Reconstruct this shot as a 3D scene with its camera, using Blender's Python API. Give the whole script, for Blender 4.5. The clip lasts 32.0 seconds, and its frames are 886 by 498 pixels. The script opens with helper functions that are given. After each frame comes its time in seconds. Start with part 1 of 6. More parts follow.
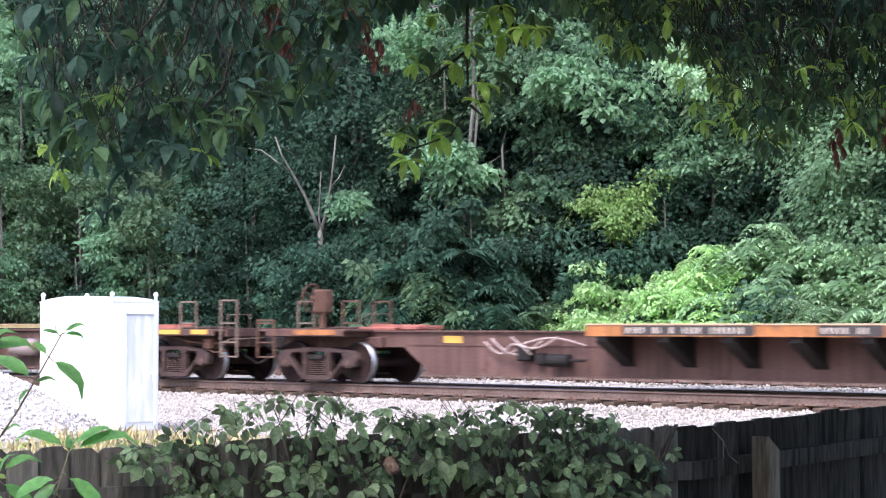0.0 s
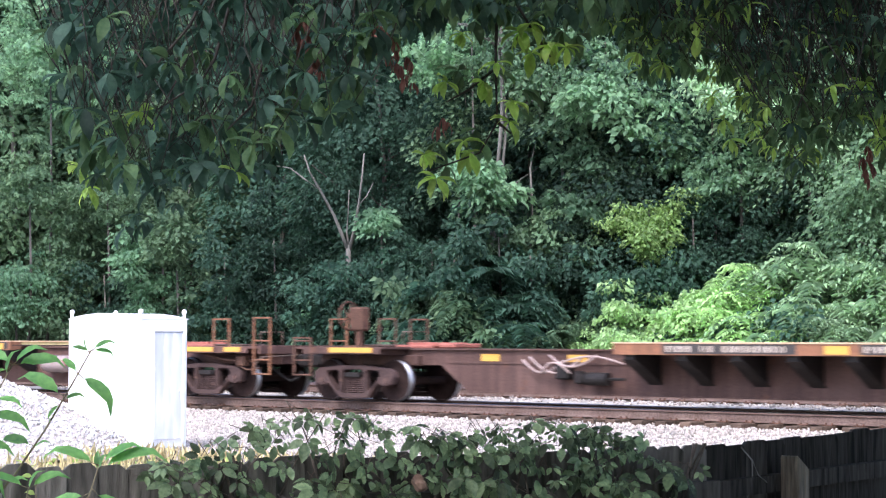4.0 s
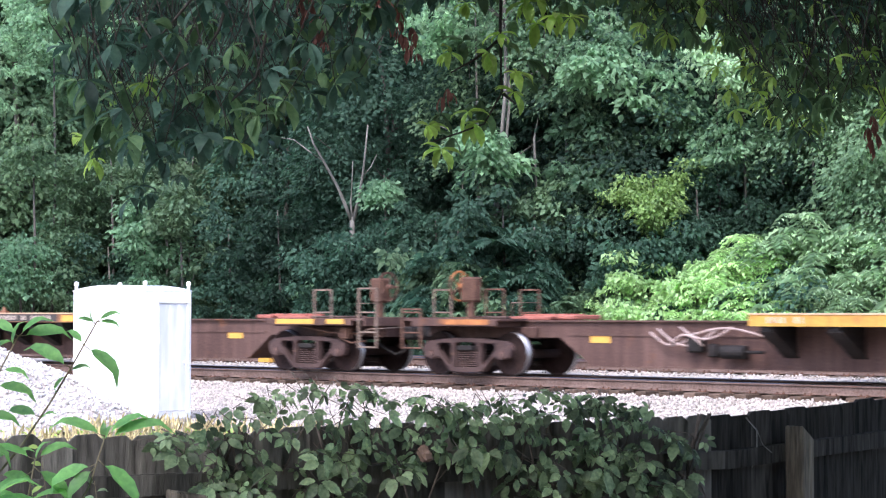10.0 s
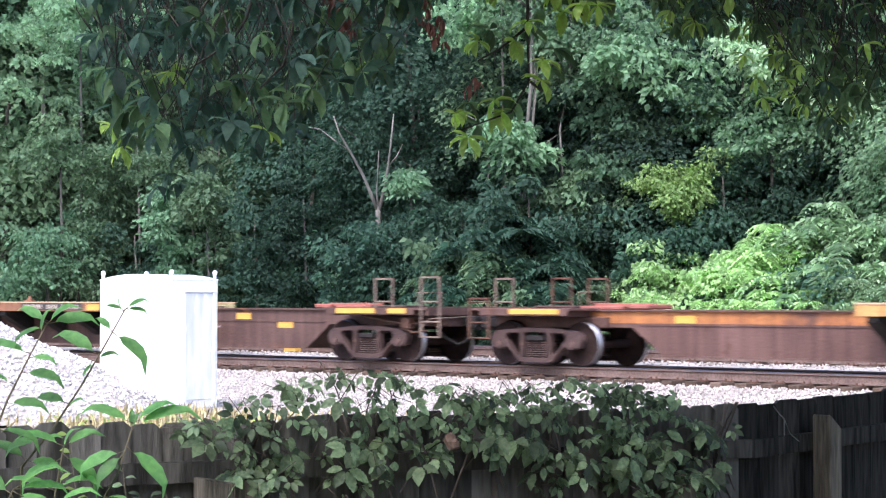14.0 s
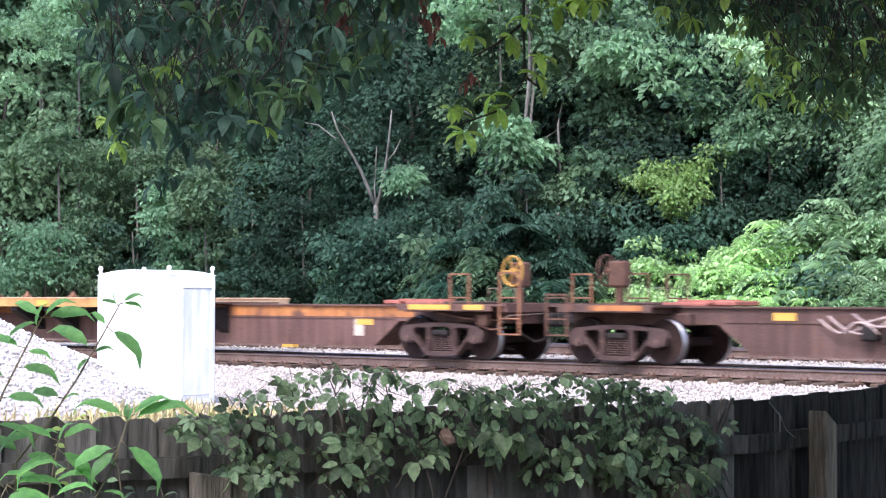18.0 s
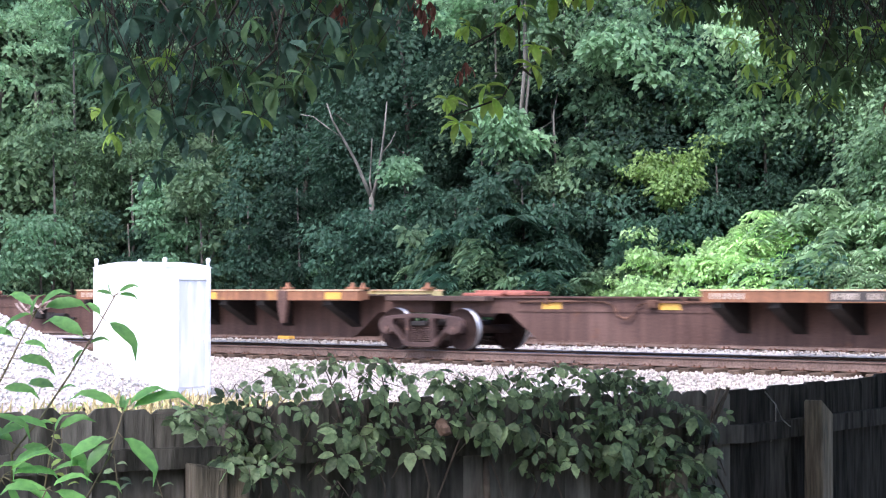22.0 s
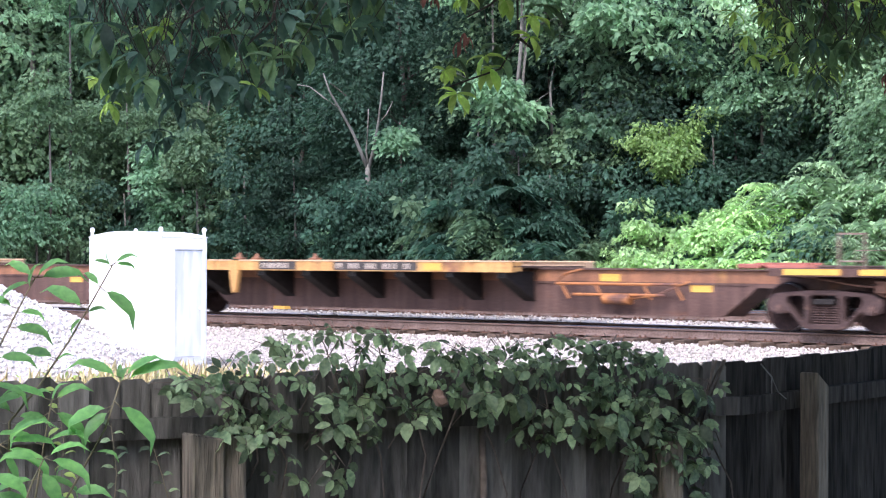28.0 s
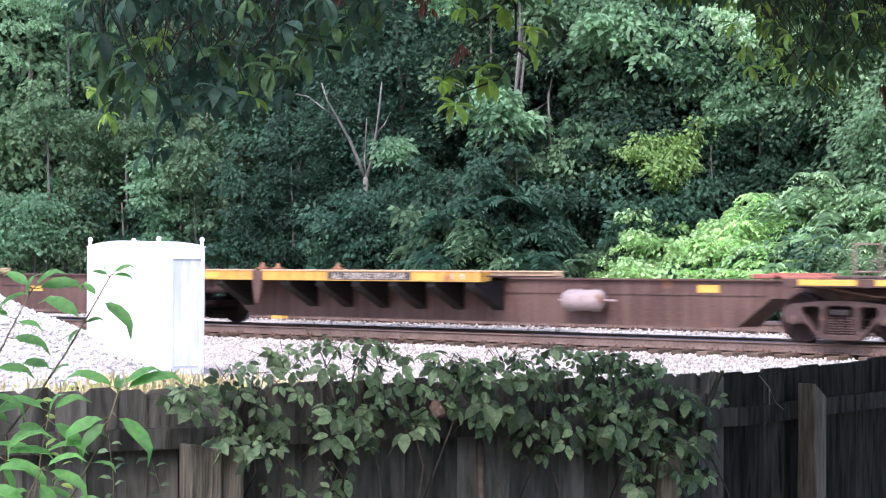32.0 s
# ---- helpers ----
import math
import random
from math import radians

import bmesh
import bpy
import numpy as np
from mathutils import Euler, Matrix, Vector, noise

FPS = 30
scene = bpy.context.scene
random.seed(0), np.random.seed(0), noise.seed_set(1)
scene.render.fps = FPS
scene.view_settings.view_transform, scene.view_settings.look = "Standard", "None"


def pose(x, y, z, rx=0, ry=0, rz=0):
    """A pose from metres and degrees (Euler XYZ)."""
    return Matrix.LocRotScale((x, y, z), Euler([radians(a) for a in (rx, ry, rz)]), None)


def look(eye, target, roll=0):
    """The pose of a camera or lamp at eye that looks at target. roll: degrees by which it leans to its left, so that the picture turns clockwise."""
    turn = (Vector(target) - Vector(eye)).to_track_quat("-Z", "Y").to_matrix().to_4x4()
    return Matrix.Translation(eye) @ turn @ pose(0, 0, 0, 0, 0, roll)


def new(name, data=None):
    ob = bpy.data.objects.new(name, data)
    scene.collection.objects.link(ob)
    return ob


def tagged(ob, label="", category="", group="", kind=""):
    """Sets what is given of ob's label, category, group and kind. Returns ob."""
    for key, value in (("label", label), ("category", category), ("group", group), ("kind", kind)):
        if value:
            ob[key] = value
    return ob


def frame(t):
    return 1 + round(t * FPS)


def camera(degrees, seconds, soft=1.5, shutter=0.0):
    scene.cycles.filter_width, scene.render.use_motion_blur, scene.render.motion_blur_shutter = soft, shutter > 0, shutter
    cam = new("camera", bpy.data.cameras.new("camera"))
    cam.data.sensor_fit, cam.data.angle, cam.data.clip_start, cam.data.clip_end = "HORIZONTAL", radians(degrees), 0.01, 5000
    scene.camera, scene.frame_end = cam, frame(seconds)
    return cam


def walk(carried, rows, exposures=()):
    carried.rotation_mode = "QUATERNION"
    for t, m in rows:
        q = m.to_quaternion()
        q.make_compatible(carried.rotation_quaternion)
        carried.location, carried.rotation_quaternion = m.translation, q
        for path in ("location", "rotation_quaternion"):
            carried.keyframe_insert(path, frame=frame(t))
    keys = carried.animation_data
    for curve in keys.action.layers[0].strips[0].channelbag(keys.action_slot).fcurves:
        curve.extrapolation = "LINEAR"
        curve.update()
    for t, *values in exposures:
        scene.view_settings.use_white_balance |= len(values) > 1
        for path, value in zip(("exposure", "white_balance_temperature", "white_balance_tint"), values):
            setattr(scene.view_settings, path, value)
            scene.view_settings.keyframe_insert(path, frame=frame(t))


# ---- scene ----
# The zoomed-in view from a back porch, held by a steady arm: the eye is 1.19 m above the rails.
cam = camera(25.25, 32.0, soft=1.2, shutter=0.26)


def eye(x, z, turn, tilt, roll):
    return pose(x, 0, 1.19 + z, 90 + tilt, 0, -turn) @ pose(0, 0, 0, 0, 0, roll)


walk(cam, [
    (0.0, eye(0.000, -0.000, -0.000, 2.193, -0.000)),
    (0.5, eye(-0.002, -0.001, -0.261, 2.355, -0.085)),
    (1.0, eye(-0.001, -0.000, -0.544, 2.541, -0.024)),
    (1.5, eye(-0.001, 0.003, -0.782, 2.705, 0.077)),
    (2.0, eye(0.003, 0.002, -0.760, 2.809, 0.107)),
    (2.5, eye(0.001, 0.001, -0.673, 2.897, 0.225)),
    (3.0, eye(0.001, -0.000, -0.682, 2.997, 0.265)),
    (3.5, eye(-0.002, -0.002, -0.777, 2.943, 0.316)),
    (4.0, eye(-0.002, -0.001, -0.810, 2.713, 0.160)),
    (4.5, eye(-0.002, -0.003, -0.877, 2.342, 0.065)),
    (6.5, eye(-0.005, -0.002, -0.866, 2.440, 0.156)),
    (7.0, eye(-0.003, -0.003, -0.894, 2.419, 0.097)),
    (7.5, eye(-0.004, -0.003, -0.966, 2.418, 0.122)),
    (8.0, eye(-0.004, -0.003, -0.914, 2.332, 0.048)),
    (8.5, eye(-0.004, -0.002, -0.899, 2.175, -0.008)),
    (9.0, eye(-0.005, -0.004, -0.869, 2.121, -0.025)),
    (9.5, eye(-0.006, -0.002, -0.889, 2.130, -0.040)),
    (10.0, eye(-0.006, -0.003, -0.916, 1.886, 0.060)),
    (10.5, eye(-0.005, -0.005, -0.955, 1.770, -0.020)),
    (11.0, eye(-0.004, -0.004, -1.128, 1.896, -0.014)),
    (11.5, eye(-0.001, -0.005, -1.189, 1.906, -0.012)),
    (12.0, eye(0.002, -0.005, -1.166, 1.831, 0.049)),
    (12.5, eye(-0.003, -0.005, -1.289, 1.750, 0.229)),
    (13.0, eye(-0.006, -0.007, -1.352, 1.594, 0.314)),
    (13.5, eye(-0.010, -0.006, -1.433, 1.440, 0.309)),
    (14.0, eye(-0.011, -0.008, -1.658, 1.583, 0.111)),
    (14.5, eye(-0.006, -0.005, -1.643, 1.887, 0.148)),
    (16.5, eye(0.000, -0.007, -1.363, 1.953, 0.239)),
    (17.0, eye(-0.001, -0.009, -1.337, 1.821, 0.290)),
    (17.5, eye(-0.003, -0.006, -1.434, 1.674, 0.252)),
    (18.0, eye(-0.003, -0.010, -1.603, 1.469, 0.194)),
    (18.5, eye(-0.005, -0.009, -1.459, 1.315, 0.180)),
    (19.0, eye(-0.003, -0.008, -1.262, 1.426, 0.192)),
    (19.5, eye(-0.002, -0.007, -1.286, 1.584, 0.133)),
    (20.0, eye(-0.001, -0.009, -1.336, 1.746, 0.087)),
    (20.5, eye(-0.001, -0.010, -1.300, 1.799, 0.208)),
    (21.0, eye(-0.002, -0.009, -1.325, 1.659, 0.256)),
    (21.5, eye(-0.003, -0.010, -1.342, 1.394, 0.048)),
    (22.0, eye(-0.002, -0.014, -1.479, 1.222, 0.019)),
    (22.5, eye(-0.005, -0.013, -1.753, 1.215, 0.162)),
    (23.0, eye(-0.007, -0.012, -1.720, 0.979, 0.260)),
    (23.5, eye(-0.008, -0.010, -1.650, 0.852, 0.251)),
    (24.0, eye(-0.008, -0.011, -1.653, 0.922, 0.109)),
    (24.5, eye(-0.006, -0.012, -1.533, 1.192, 0.072)),
    (26.5, eye(0.001, -0.013, -1.734, 0.932, 0.184)),
    (27.0, eye(0.000, -0.012, -1.593, 0.682, 0.268)),
    (27.5, eye(-0.003, -0.014, -1.414, 0.481, 0.291)),
    (28.0, eye(-0.007, -0.014, -1.357, 0.379, 0.279)),
    (28.5, eye(-0.005, -0.011, -1.354, 0.387, 0.338)),
    (29.0, eye(-0.005, -0.012, -1.492, 0.461, 0.354)),
    (29.5, eye(-0.003, -0.014, -1.633, 0.451, 0.358)),
    (30.0, eye(-0.003, -0.012, -1.578, 0.450, 0.453)),
    (30.5, eye(-0.004, -0.013, -1.405, 0.421, 0.409)),
    (31.0, eye(-0.004, -0.014, -1.320, 0.488, 0.336)),
    (31.5, eye(-0.003, -0.015, -1.250, 0.597, 0.281)),
    (32.0, eye(-0.007, -0.010, -1.299, 0.658, 0.344)),
], exposures=[(0, 1.71, 5920, 18.5), (3, 1.74, 5920, 18.5), (32, 1.78, 5880, 20)])

# ---- light ----
SUN_HIGH, SUN_TURN = 50.0, 200.0
world = bpy.data.worlds.new("overcast_sky")
scene.world = world
world.use_nodes = True
wn = world.node_tree.nodes
sky = wn.new("ShaderNodeTexSky")
sky.sky_type, sky.sun_disc = "NISHITA", False
sky.sun_elevation, sky.sun_rotation = radians(SUN_HIGH), radians(SUN_TURN)
sky.air_density, sky.dust_density, sky.ozone_density = 1.0, 2.5, 1.0
wn["Background"].inputs["Strength"].default_value = 0.15
world.node_tree.links.new(sky.outputs[0], wn["Background"].inputs[0])
sun = new("sun", bpy.data.lights.new("sun", "SUN"))
sun.data.energy, sun.data.angle, sun.data.color = 1.1, radians(16), (1.0, 0.96, 0.9)
sun_way = Vector((math.sin(radians(SUN_TURN)) * math.cos(radians(SUN_HIGH)), math.cos(radians(SUN_TURN)) * math.cos(radians(SUN_HIGH)), math.sin(radians(SUN_HIGH))))
sun.matrix_world = look(sun_way * 60, (0, 0, 0))


# ---- materials ----
def surface(name, low, high, rough=0.8, metal=0.0, grain=40.0, patch=3.0, bump=0.3, spots=None, island=0.0, per_object=0.0, thin=0.0, sheen=0.5, stretch=(1, 1, 1), streak=0.0):
    """Two colours mixed by grain and patches; spots adds a third one; island and per_object vary the value; thin lets light through."""
    m = bpy.data.materials.new(name)
    m.use_nodes = True
    nt = m.node_tree
    n, l = nt.nodes, nt.links.new
    b = n["Principled BSDF"]
    b.inputs["Roughness"].default_value, b.inputs["Metallic"].default_value = rough, metal
    b.inputs["Specular IOR Level"].default_value = sheen
    co = n.new("ShaderNodeTexCoord")
    mp = n.new("ShaderNodeMapping")
    mp.inputs["Scale"].default_value = stretch
    if per_object and not island:
        shift = n.new("ShaderNodeVectorMath")
        shift.operation = "MULTIPLY_ADD"
        shift.inputs[1].default_value = (7, 7, 7)
        l(n.new("ShaderNodeObjectInfo").outputs["Random"], shift.inputs[0]), l(co.outputs["Object"], shift.inputs[2])
        l(shift.outputs[0], mp.inputs["Vector"])
    else:
        l(co.outputs["Object"], mp.inputs["Vector"])
    fine, wide = n.new("ShaderNodeTexNoise"), n.new("ShaderNodeTexNoise")
    fine.inputs["Scale"].default_value, wide.inputs["Scale"].default_value = grain, patch
    fine.inputs["Detail"].default_value = 5
    wide.inputs["Detail"].default_value = 4
    l(mp.outputs[0], fine.inputs["Vector"]), l(mp.outputs[0], wide.inputs["Vector"])
    add = n.new("ShaderNodeMath")
    add.operation = "ADD"
    l(fine.outputs["Fac"], add.inputs[0]), l(wide.outputs["Fac"], add.inputs[1])
    ramp = n.new("ShaderNodeMapRange")
    ramp.inputs["From Min"].default_value, ramp.inputs["From Max"].default_value = 0.72, 1.28
    l(add.outputs[0], ramp.inputs["Value"])
    mix = n.new("ShaderNodeMix")
    mix.data_type = "RGBA"
    mix.inputs["A"].default_value, mix.inputs["B"].default_value = (*low, 1), (*high, 1)
    l(ramp.outputs[0], mix.inputs["Factor"])
    colour = mix.outputs["Result"]
    if spots:
        tint, scale, edge = spots
        rust = n.new("ShaderNodeTexNoise")
        rust.inputs["Scale"].default_value, rust.inputs["Detail"].default_value = scale, 6
        l(mp.outputs[0], rust.inputs["Vector"])
        cut = n.new("ShaderNodeMapRange")
        cut.inputs["From Min"].default_value, cut.inputs["From Max"].default_value = edge, edge + 0.1
        l(rust.outputs["Fac"], cut.inputs["Value"])
        over = n.new("ShaderNodeMix")
        over.data_type = "RGBA"
        over.inputs["B"].default_value = (*tint, 1)
        l(colour, over.inputs["A"]), l(cut.outputs[0], over.inputs["Factor"])
        colour = over.outputs["Result"]
    if streak:
        runs = n.new("ShaderNodeTexNoise")
        runs.inputs["Scale"].default_value = 1.0
        squash = n.new("ShaderNodeMapping")
        squash.inputs["Scale"].default_value = (9, 9, 0.5)
        l(co.outputs["Object"], squash.inputs["Vector"]), l(squash.outputs[0], runs.inputs["Vector"])
        dim = n.new("ShaderNodeMapRange")
        dim.inputs["From Min"].default_value, dim.inputs["From Max"].default_value = 0.35, 0.65
        dim.inputs["To Min"].default_value, dim.inputs["To Max"].default_value = 1 - streak, 1.0
        l(runs.outputs["Fac"], dim.inputs["Value"])
        hsv = n.new("ShaderNodeHueSaturation")
        l(colour, hsv.inputs["Color"]), l(dim.outputs[0], hsv.inputs["Value"])
        colour = hsv.outputs["Color"]
    for island_now, amount in ((True, island), (False, per_object)):
        if not amount:
            continue
        hsv = n.new("ShaderNodeHueSaturation")
        spread = n.new("ShaderNodeMapRange")
        spread.inputs["To Min"].default_value, spread.inputs["To Max"].default_value = 1 - amount, 1 + amount
        if island_now:
            l(n.new("ShaderNodeNewGeometry").outputs["Random Per Island"], spread.inputs["Value"])
            hue = n.new("ShaderNodeMapRange")
            hue.inputs["To Min"].default_value, hue.inputs["To Max"].default_value = 0.5 + 0.03 * amount, 0.5 - 0.04 * amount
            l(spread.outputs[0], hue.inputs["Value"])
        else:
            l(n.new("ShaderNodeObjectInfo").outputs["Random"], spread.inputs["Value"])
        l(spread.outputs[0], hsv.inputs["Value"])
        l(colour, hsv.inputs["Color"])
        colour = hsv.outputs["Color"]
    l(colour, b.inputs["Base Color"])
    if bump:
        bm = n.new("ShaderNodeBump")
        bm.inputs["Strength"].default_value, bm.inputs["Distance"].default_value = bump, 0.02
        l(fine.outputs["Fac"], bm.inputs["Height"])
        l(bm.outputs[0], b.inputs["Normal"])
    if thin:
        glow = n.new("ShaderNodeBsdfTranslucent")
        sat = n.new("ShaderNodeHueSaturation")
        sat.inputs["Hue"].default_value, sat.inputs["Saturation"].default_value, sat.inputs["Value"].default_value = 0.475, 1.1, 2.2
        l(colour, sat.inputs["Color"]), l(sat.outputs[0], glow.inputs["Color"])
        both = n.new("ShaderNodeMixShader")
        both.inputs[0].default_value = thin
        l(b.outputs[0], both.inputs[1]), l(glow.outputs[0], both.inputs[2])
        l(both.outputs[0], n["Material Output"].inputs[0])
    return m


def leafy(name, low, high, thin=0.3, rough=0.6, island=0.35, sheen=0.5, per_object=0.0, grain=6, patch=0.5):
    return surface(name, low, high, rough, 0, grain, patch, 0, island=island, per_object=per_object, thin=thin, sheen=sheen)


M_BALLAST = surface("white_limestone_ballast", (0.3, 0.265, 0.23), (0.5, 0.45, 0.4), 0.95, 0, 22, 1.2, 0.8, spots=((0.3, 0.26, 0.22), 14, 0.62))
# The stronger light on the heap is put into this paler stone colour.
M_STONE_BRIGHTENED = surface("light_brightened_limestone", (0.5, 0.47, 0.435), (0.78, 0.745, 0.7), 0.9, 0, 30, 6, 0.3, island=0.4)
M_STONE = surface("limestone_stone", (0.3, 0.262, 0.225), (0.52, 0.465, 0.41), 0.9, 0, 30, 6, 0.3, island=0.4)
M_DIRT = surface("dry_dirt_and_grass", (0.16, 0.13, 0.08), (0.3, 0.27, 0.15), 1, 0, 25, 0.8, 0.6)
M_YARD = surface("yard_soil", (0.05, 0.045, 0.03), (0.11, 0.1, 0.06), 1, 0, 25, 0.8, 0.6)
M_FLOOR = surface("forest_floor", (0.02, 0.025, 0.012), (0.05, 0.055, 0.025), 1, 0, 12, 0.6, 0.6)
M_RAIL_WEB = surface("rusty_rail_steel", (0.095, 0.062, 0.05), (0.2, 0.142, 0.118), 0.85, 0.2, 30, 2, 0.3, sheen=0.15)
M_RAIL_TOP = surface("polished_rail_head", (0.1, 0.1, 0.11), (0.17, 0.17, 0.18), 0.3, 1, 60, 3, 0.05)
M_TIE = surface("weathered_timber_tie", (0.05, 0.035, 0.025), (0.14, 0.1, 0.075), 0.95, 0, 20, 3, 0.5, per_object=0.3, stretch=(1, 6, 6), sheen=0.15)
M_PLATE = surface("rusty_tie_plate", (0.07, 0.04, 0.03), (0.18, 0.1, 0.07), 0.85, 0.3, 30, 5, 0.3, sheen=0.15)
M_SPINE = surface("brown_oxide_girder_paint", (0.075, 0.042, 0.034), (0.14, 0.085, 0.07), 0.65, 0, 25, 0.8, 0.15, spots=((0.17, 0.08, 0.045), 2.5, 0.62), streak=0.3, sheen=0.15)
M_SPINE_RED = surface("reddish_girder_paint", (0.1, 0.056, 0.046), (0.172, 0.098, 0.081), 0.65, 0, 25, 0.8, 0.15, spots=((0.1, 0.05, 0.035), 2.5, 0.6), streak=0.3, sheen=0.15)
M_YELLOW = surface("faded_yellow_sill_paint", (0.42, 0.215, 0.035), (0.62, 0.335, 0.06), 0.6, 0, 20, 0.9, 0.1, spots=((0.26, 0.1, 0.035), 1.6, 0.6), streak=0.25)
M_OCHRE = surface("dull_ochre_sill_paint", (0.4, 0.2, 0.06), (0.58, 0.33, 0.11), 0.7, 0, 20, 0.9, 0.15, spots=((0.2, 0.09, 0.045), 1.4, 0.57), streak=0.3)
M_ORANGE = surface("rusted_orange_sill_paint", (0.28, 0.1, 0.035), (0.48, 0.19, 0.05), 0.7, 0, 20, 0.9, 0.15, spots=((0.13, 0.055, 0.035), 1.5, 0.53), streak=0.3)
M_BROWN_SILL = surface("rust_brown_sill_paint", (0.17, 0.075, 0.04), (0.3, 0.13, 0.06), 0.7, 0, 20, 0.9, 0.15, spots=((0.4, 0.2, 0.06), 1.3, 0.6), streak=0.3)
M_TAN = surface("worn_tan_flange_edge", (0.35, 0.22, 0.13), (0.6, 0.42, 0.26), 0.7, 0, 20, 0.7, 0.1)
M_CREAM = surface("pale_yellow_inner_sill", (0.5, 0.4, 0.16), (0.72, 0.6, 0.3), 0.7, 0, 20, 0.9, 0.1, streak=0.2)
M_DECK = surface("grimy_deck_plate", (0.05, 0.035, 0.03), (0.12, 0.08, 0.065), 0.75, 0.1, 25, 1.5, 0.25, sheen=0.15)
M_CAST = surface("dusty_cast_truck_steel", (0.0455, 0.0296, 0.0265), (0.0992, 0.064, 0.0569), 0.75, 0.1, 25, 2.0, 0.25, spots=((0.26, 0.15, 0.11), 3, 0.62), sheen=0.15)
# Greasy running gear; on the brackets this black is painted shade.
M_BLACK = surface("black_grease_and_shade_steel", (0.012, 0.011, 0.01), (0.035, 0.03, 0.028), 0.6, 0.1, 25, 3, 0.2, sheen=0.15)
M_WHEEL = surface("dark_wheel_plate", (0.0164, 0.0099, 0.0087), (0.0409, 0.0236, 0.0198), 0.85, 0.0, 20, 2, 0.2, sheen=0.15)
M_TREAD = surface("bright_wheel_tread", (0.22, 0.22, 0.225), (0.34, 0.34, 0.35), 0.42, 1, 60, 3, 0.05)
M_TANK = surface("dusty_air_tank_paint", (0.2, 0.15, 0.14), (0.33, 0.26, 0.24), 0.6, 0, 25, 2, 0.15, spots=((0.18, 0.09, 0.06), 3, 0.6))
M_RED = surface("red_hitch_paint", (0.2, 0.065, 0.045), (0.36, 0.12, 0.085), 0.7, 0, 25, 2, 0.2, spots=((0.15, 0.06, 0.04), 4, 0.6))
M_SIGN = surface("yellow_reflector_strip", (0.48, 0.26, 0.04), (0.66, 0.38, 0.07), 0.55, 0, 30, 3, 0.05, spots=((0.3, 0.15, 0.05), 6, 0.62))
M_PALE = surface("pale_stencil_paint", (0.34, 0.27, 0.2), (0.56, 0.48, 0.4), 0.7, 0, 40, 6, 0.05, spots=((0.12, 0.08, 0.06), 12, 0.6))
M_DARKBOX = surface("black_stencil_panel", (0.03, 0.025, 0.022), (0.06, 0.05, 0.045), 0.7, 0, 40, 6, 0.05)
M_PIPE = surface("rusty_brake_pipe", (0.114, 0.076, 0.057), (0.2356, 0.1748, 0.1292), 0.7, 0.1, 30, 3, 0.2)
M_HOSE = surface("dusty_brake_hose", (0.28, 0.2, 0.175), (0.46, 0.36, 0.32), 0.75, 0, 30, 3, 0.15)
M_CAB = surface("white_signal_case_paint", (0.78, 0.79, 0.8), (0.88, 0.88, 0.88), 0.45, 0, 15, 1.2, 0.04)
M_CAB_DOOR = surface("streaked_white_door_paint", (0.62, 0.65, 0.71), (0.8, 0.81, 0.84), 0.4, 0, 3, 1.4, 0.0, spots=((0.88, 0.88, 0.88), 3, 0.54), stretch=(1, 2.2, 0.7), streak=0.12)
M_WOOD = surface("weathered_gray_fence_wood", (0.0585, 0.0559, 0.0473), (0.2021, 0.1909, 0.1617), 0.9, 0, 12, 2.5, 0.6, per_object=0.4, stretch=(3.5, 3.5, 0.6), spots=((0.036, 0.036, 0.028), 3.0, 0.58), streak=0.28, sheen=0.2)
M_POST = surface("weathered_green_tinged_post", (0.075, 0.066, 0.046), (0.25, 0.21, 0.15), 0.9, 0, 14, 2.5, 0.9, stretch=(5, 5, 0.5), spots=((0.06, 0.05, 0.035), 4, 0.6))
M_BARK = surface("gray_brown_bark", (0.045, 0.042, 0.036), (0.115, 0.106, 0.09), 0.95, 0, 18, 2, 0.8, stretch=(2, 2, 0.6))
M_BARK_PALE = surface("pale_gray_bark", (0.11, 0.107, 0.094), (0.25, 0.242, 0.212), 0.95, 0, 18, 2, 0.6, stretch=(2, 2, 0.6))
M_BARK_MID = surface("gray_bark", (0.085, 0.082, 0.072), (0.18, 0.172, 0.15), 0.95, 0, 18, 2, 0.7, stretch=(2, 2, 0.6))
M_TWIG = surface("brown_vine_stem", (0.07, 0.055, 0.042), (0.16, 0.13, 0.1), 0.9, 0, 30, 4, 0.3)
M_TWIG_DARK = surface("dark_twig_bark", (0.03, 0.026, 0.022), (0.07, 0.06, 0.05), 0.95, 0, 30, 4, 0.3)
M_STEM = surface("green_weed_stem", (0.1, 0.1, 0.05), (0.2, 0.15, 0.09), 0.7, 0, 30, 4, 0.1)
# Haze blue and the inner wood's shade are put into this deep green.
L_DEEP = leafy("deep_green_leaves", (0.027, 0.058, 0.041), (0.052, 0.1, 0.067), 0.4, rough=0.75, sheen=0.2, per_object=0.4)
L_MID = leafy("mid_green_leaves", (0.067, 0.118, 0.069), (0.12, 0.19, 0.104), 0.4, rough=0.75, sheen=0.2, per_object=0.4)
L_BLUE = leafy("bluish_green_leaves", (0.08, 0.15, 0.092), (0.136, 0.234, 0.138), 0.4, rough=0.75, sheen=0.2, per_object=0.3)
# Light on the brighter crowns is put into this paler green.
L_PALE = leafy("sun_painted_pale_leaves", (0.116, 0.21, 0.12), (0.188, 0.304, 0.175), 0.4, rough=0.75, sheen=0.2, per_object=0.2)
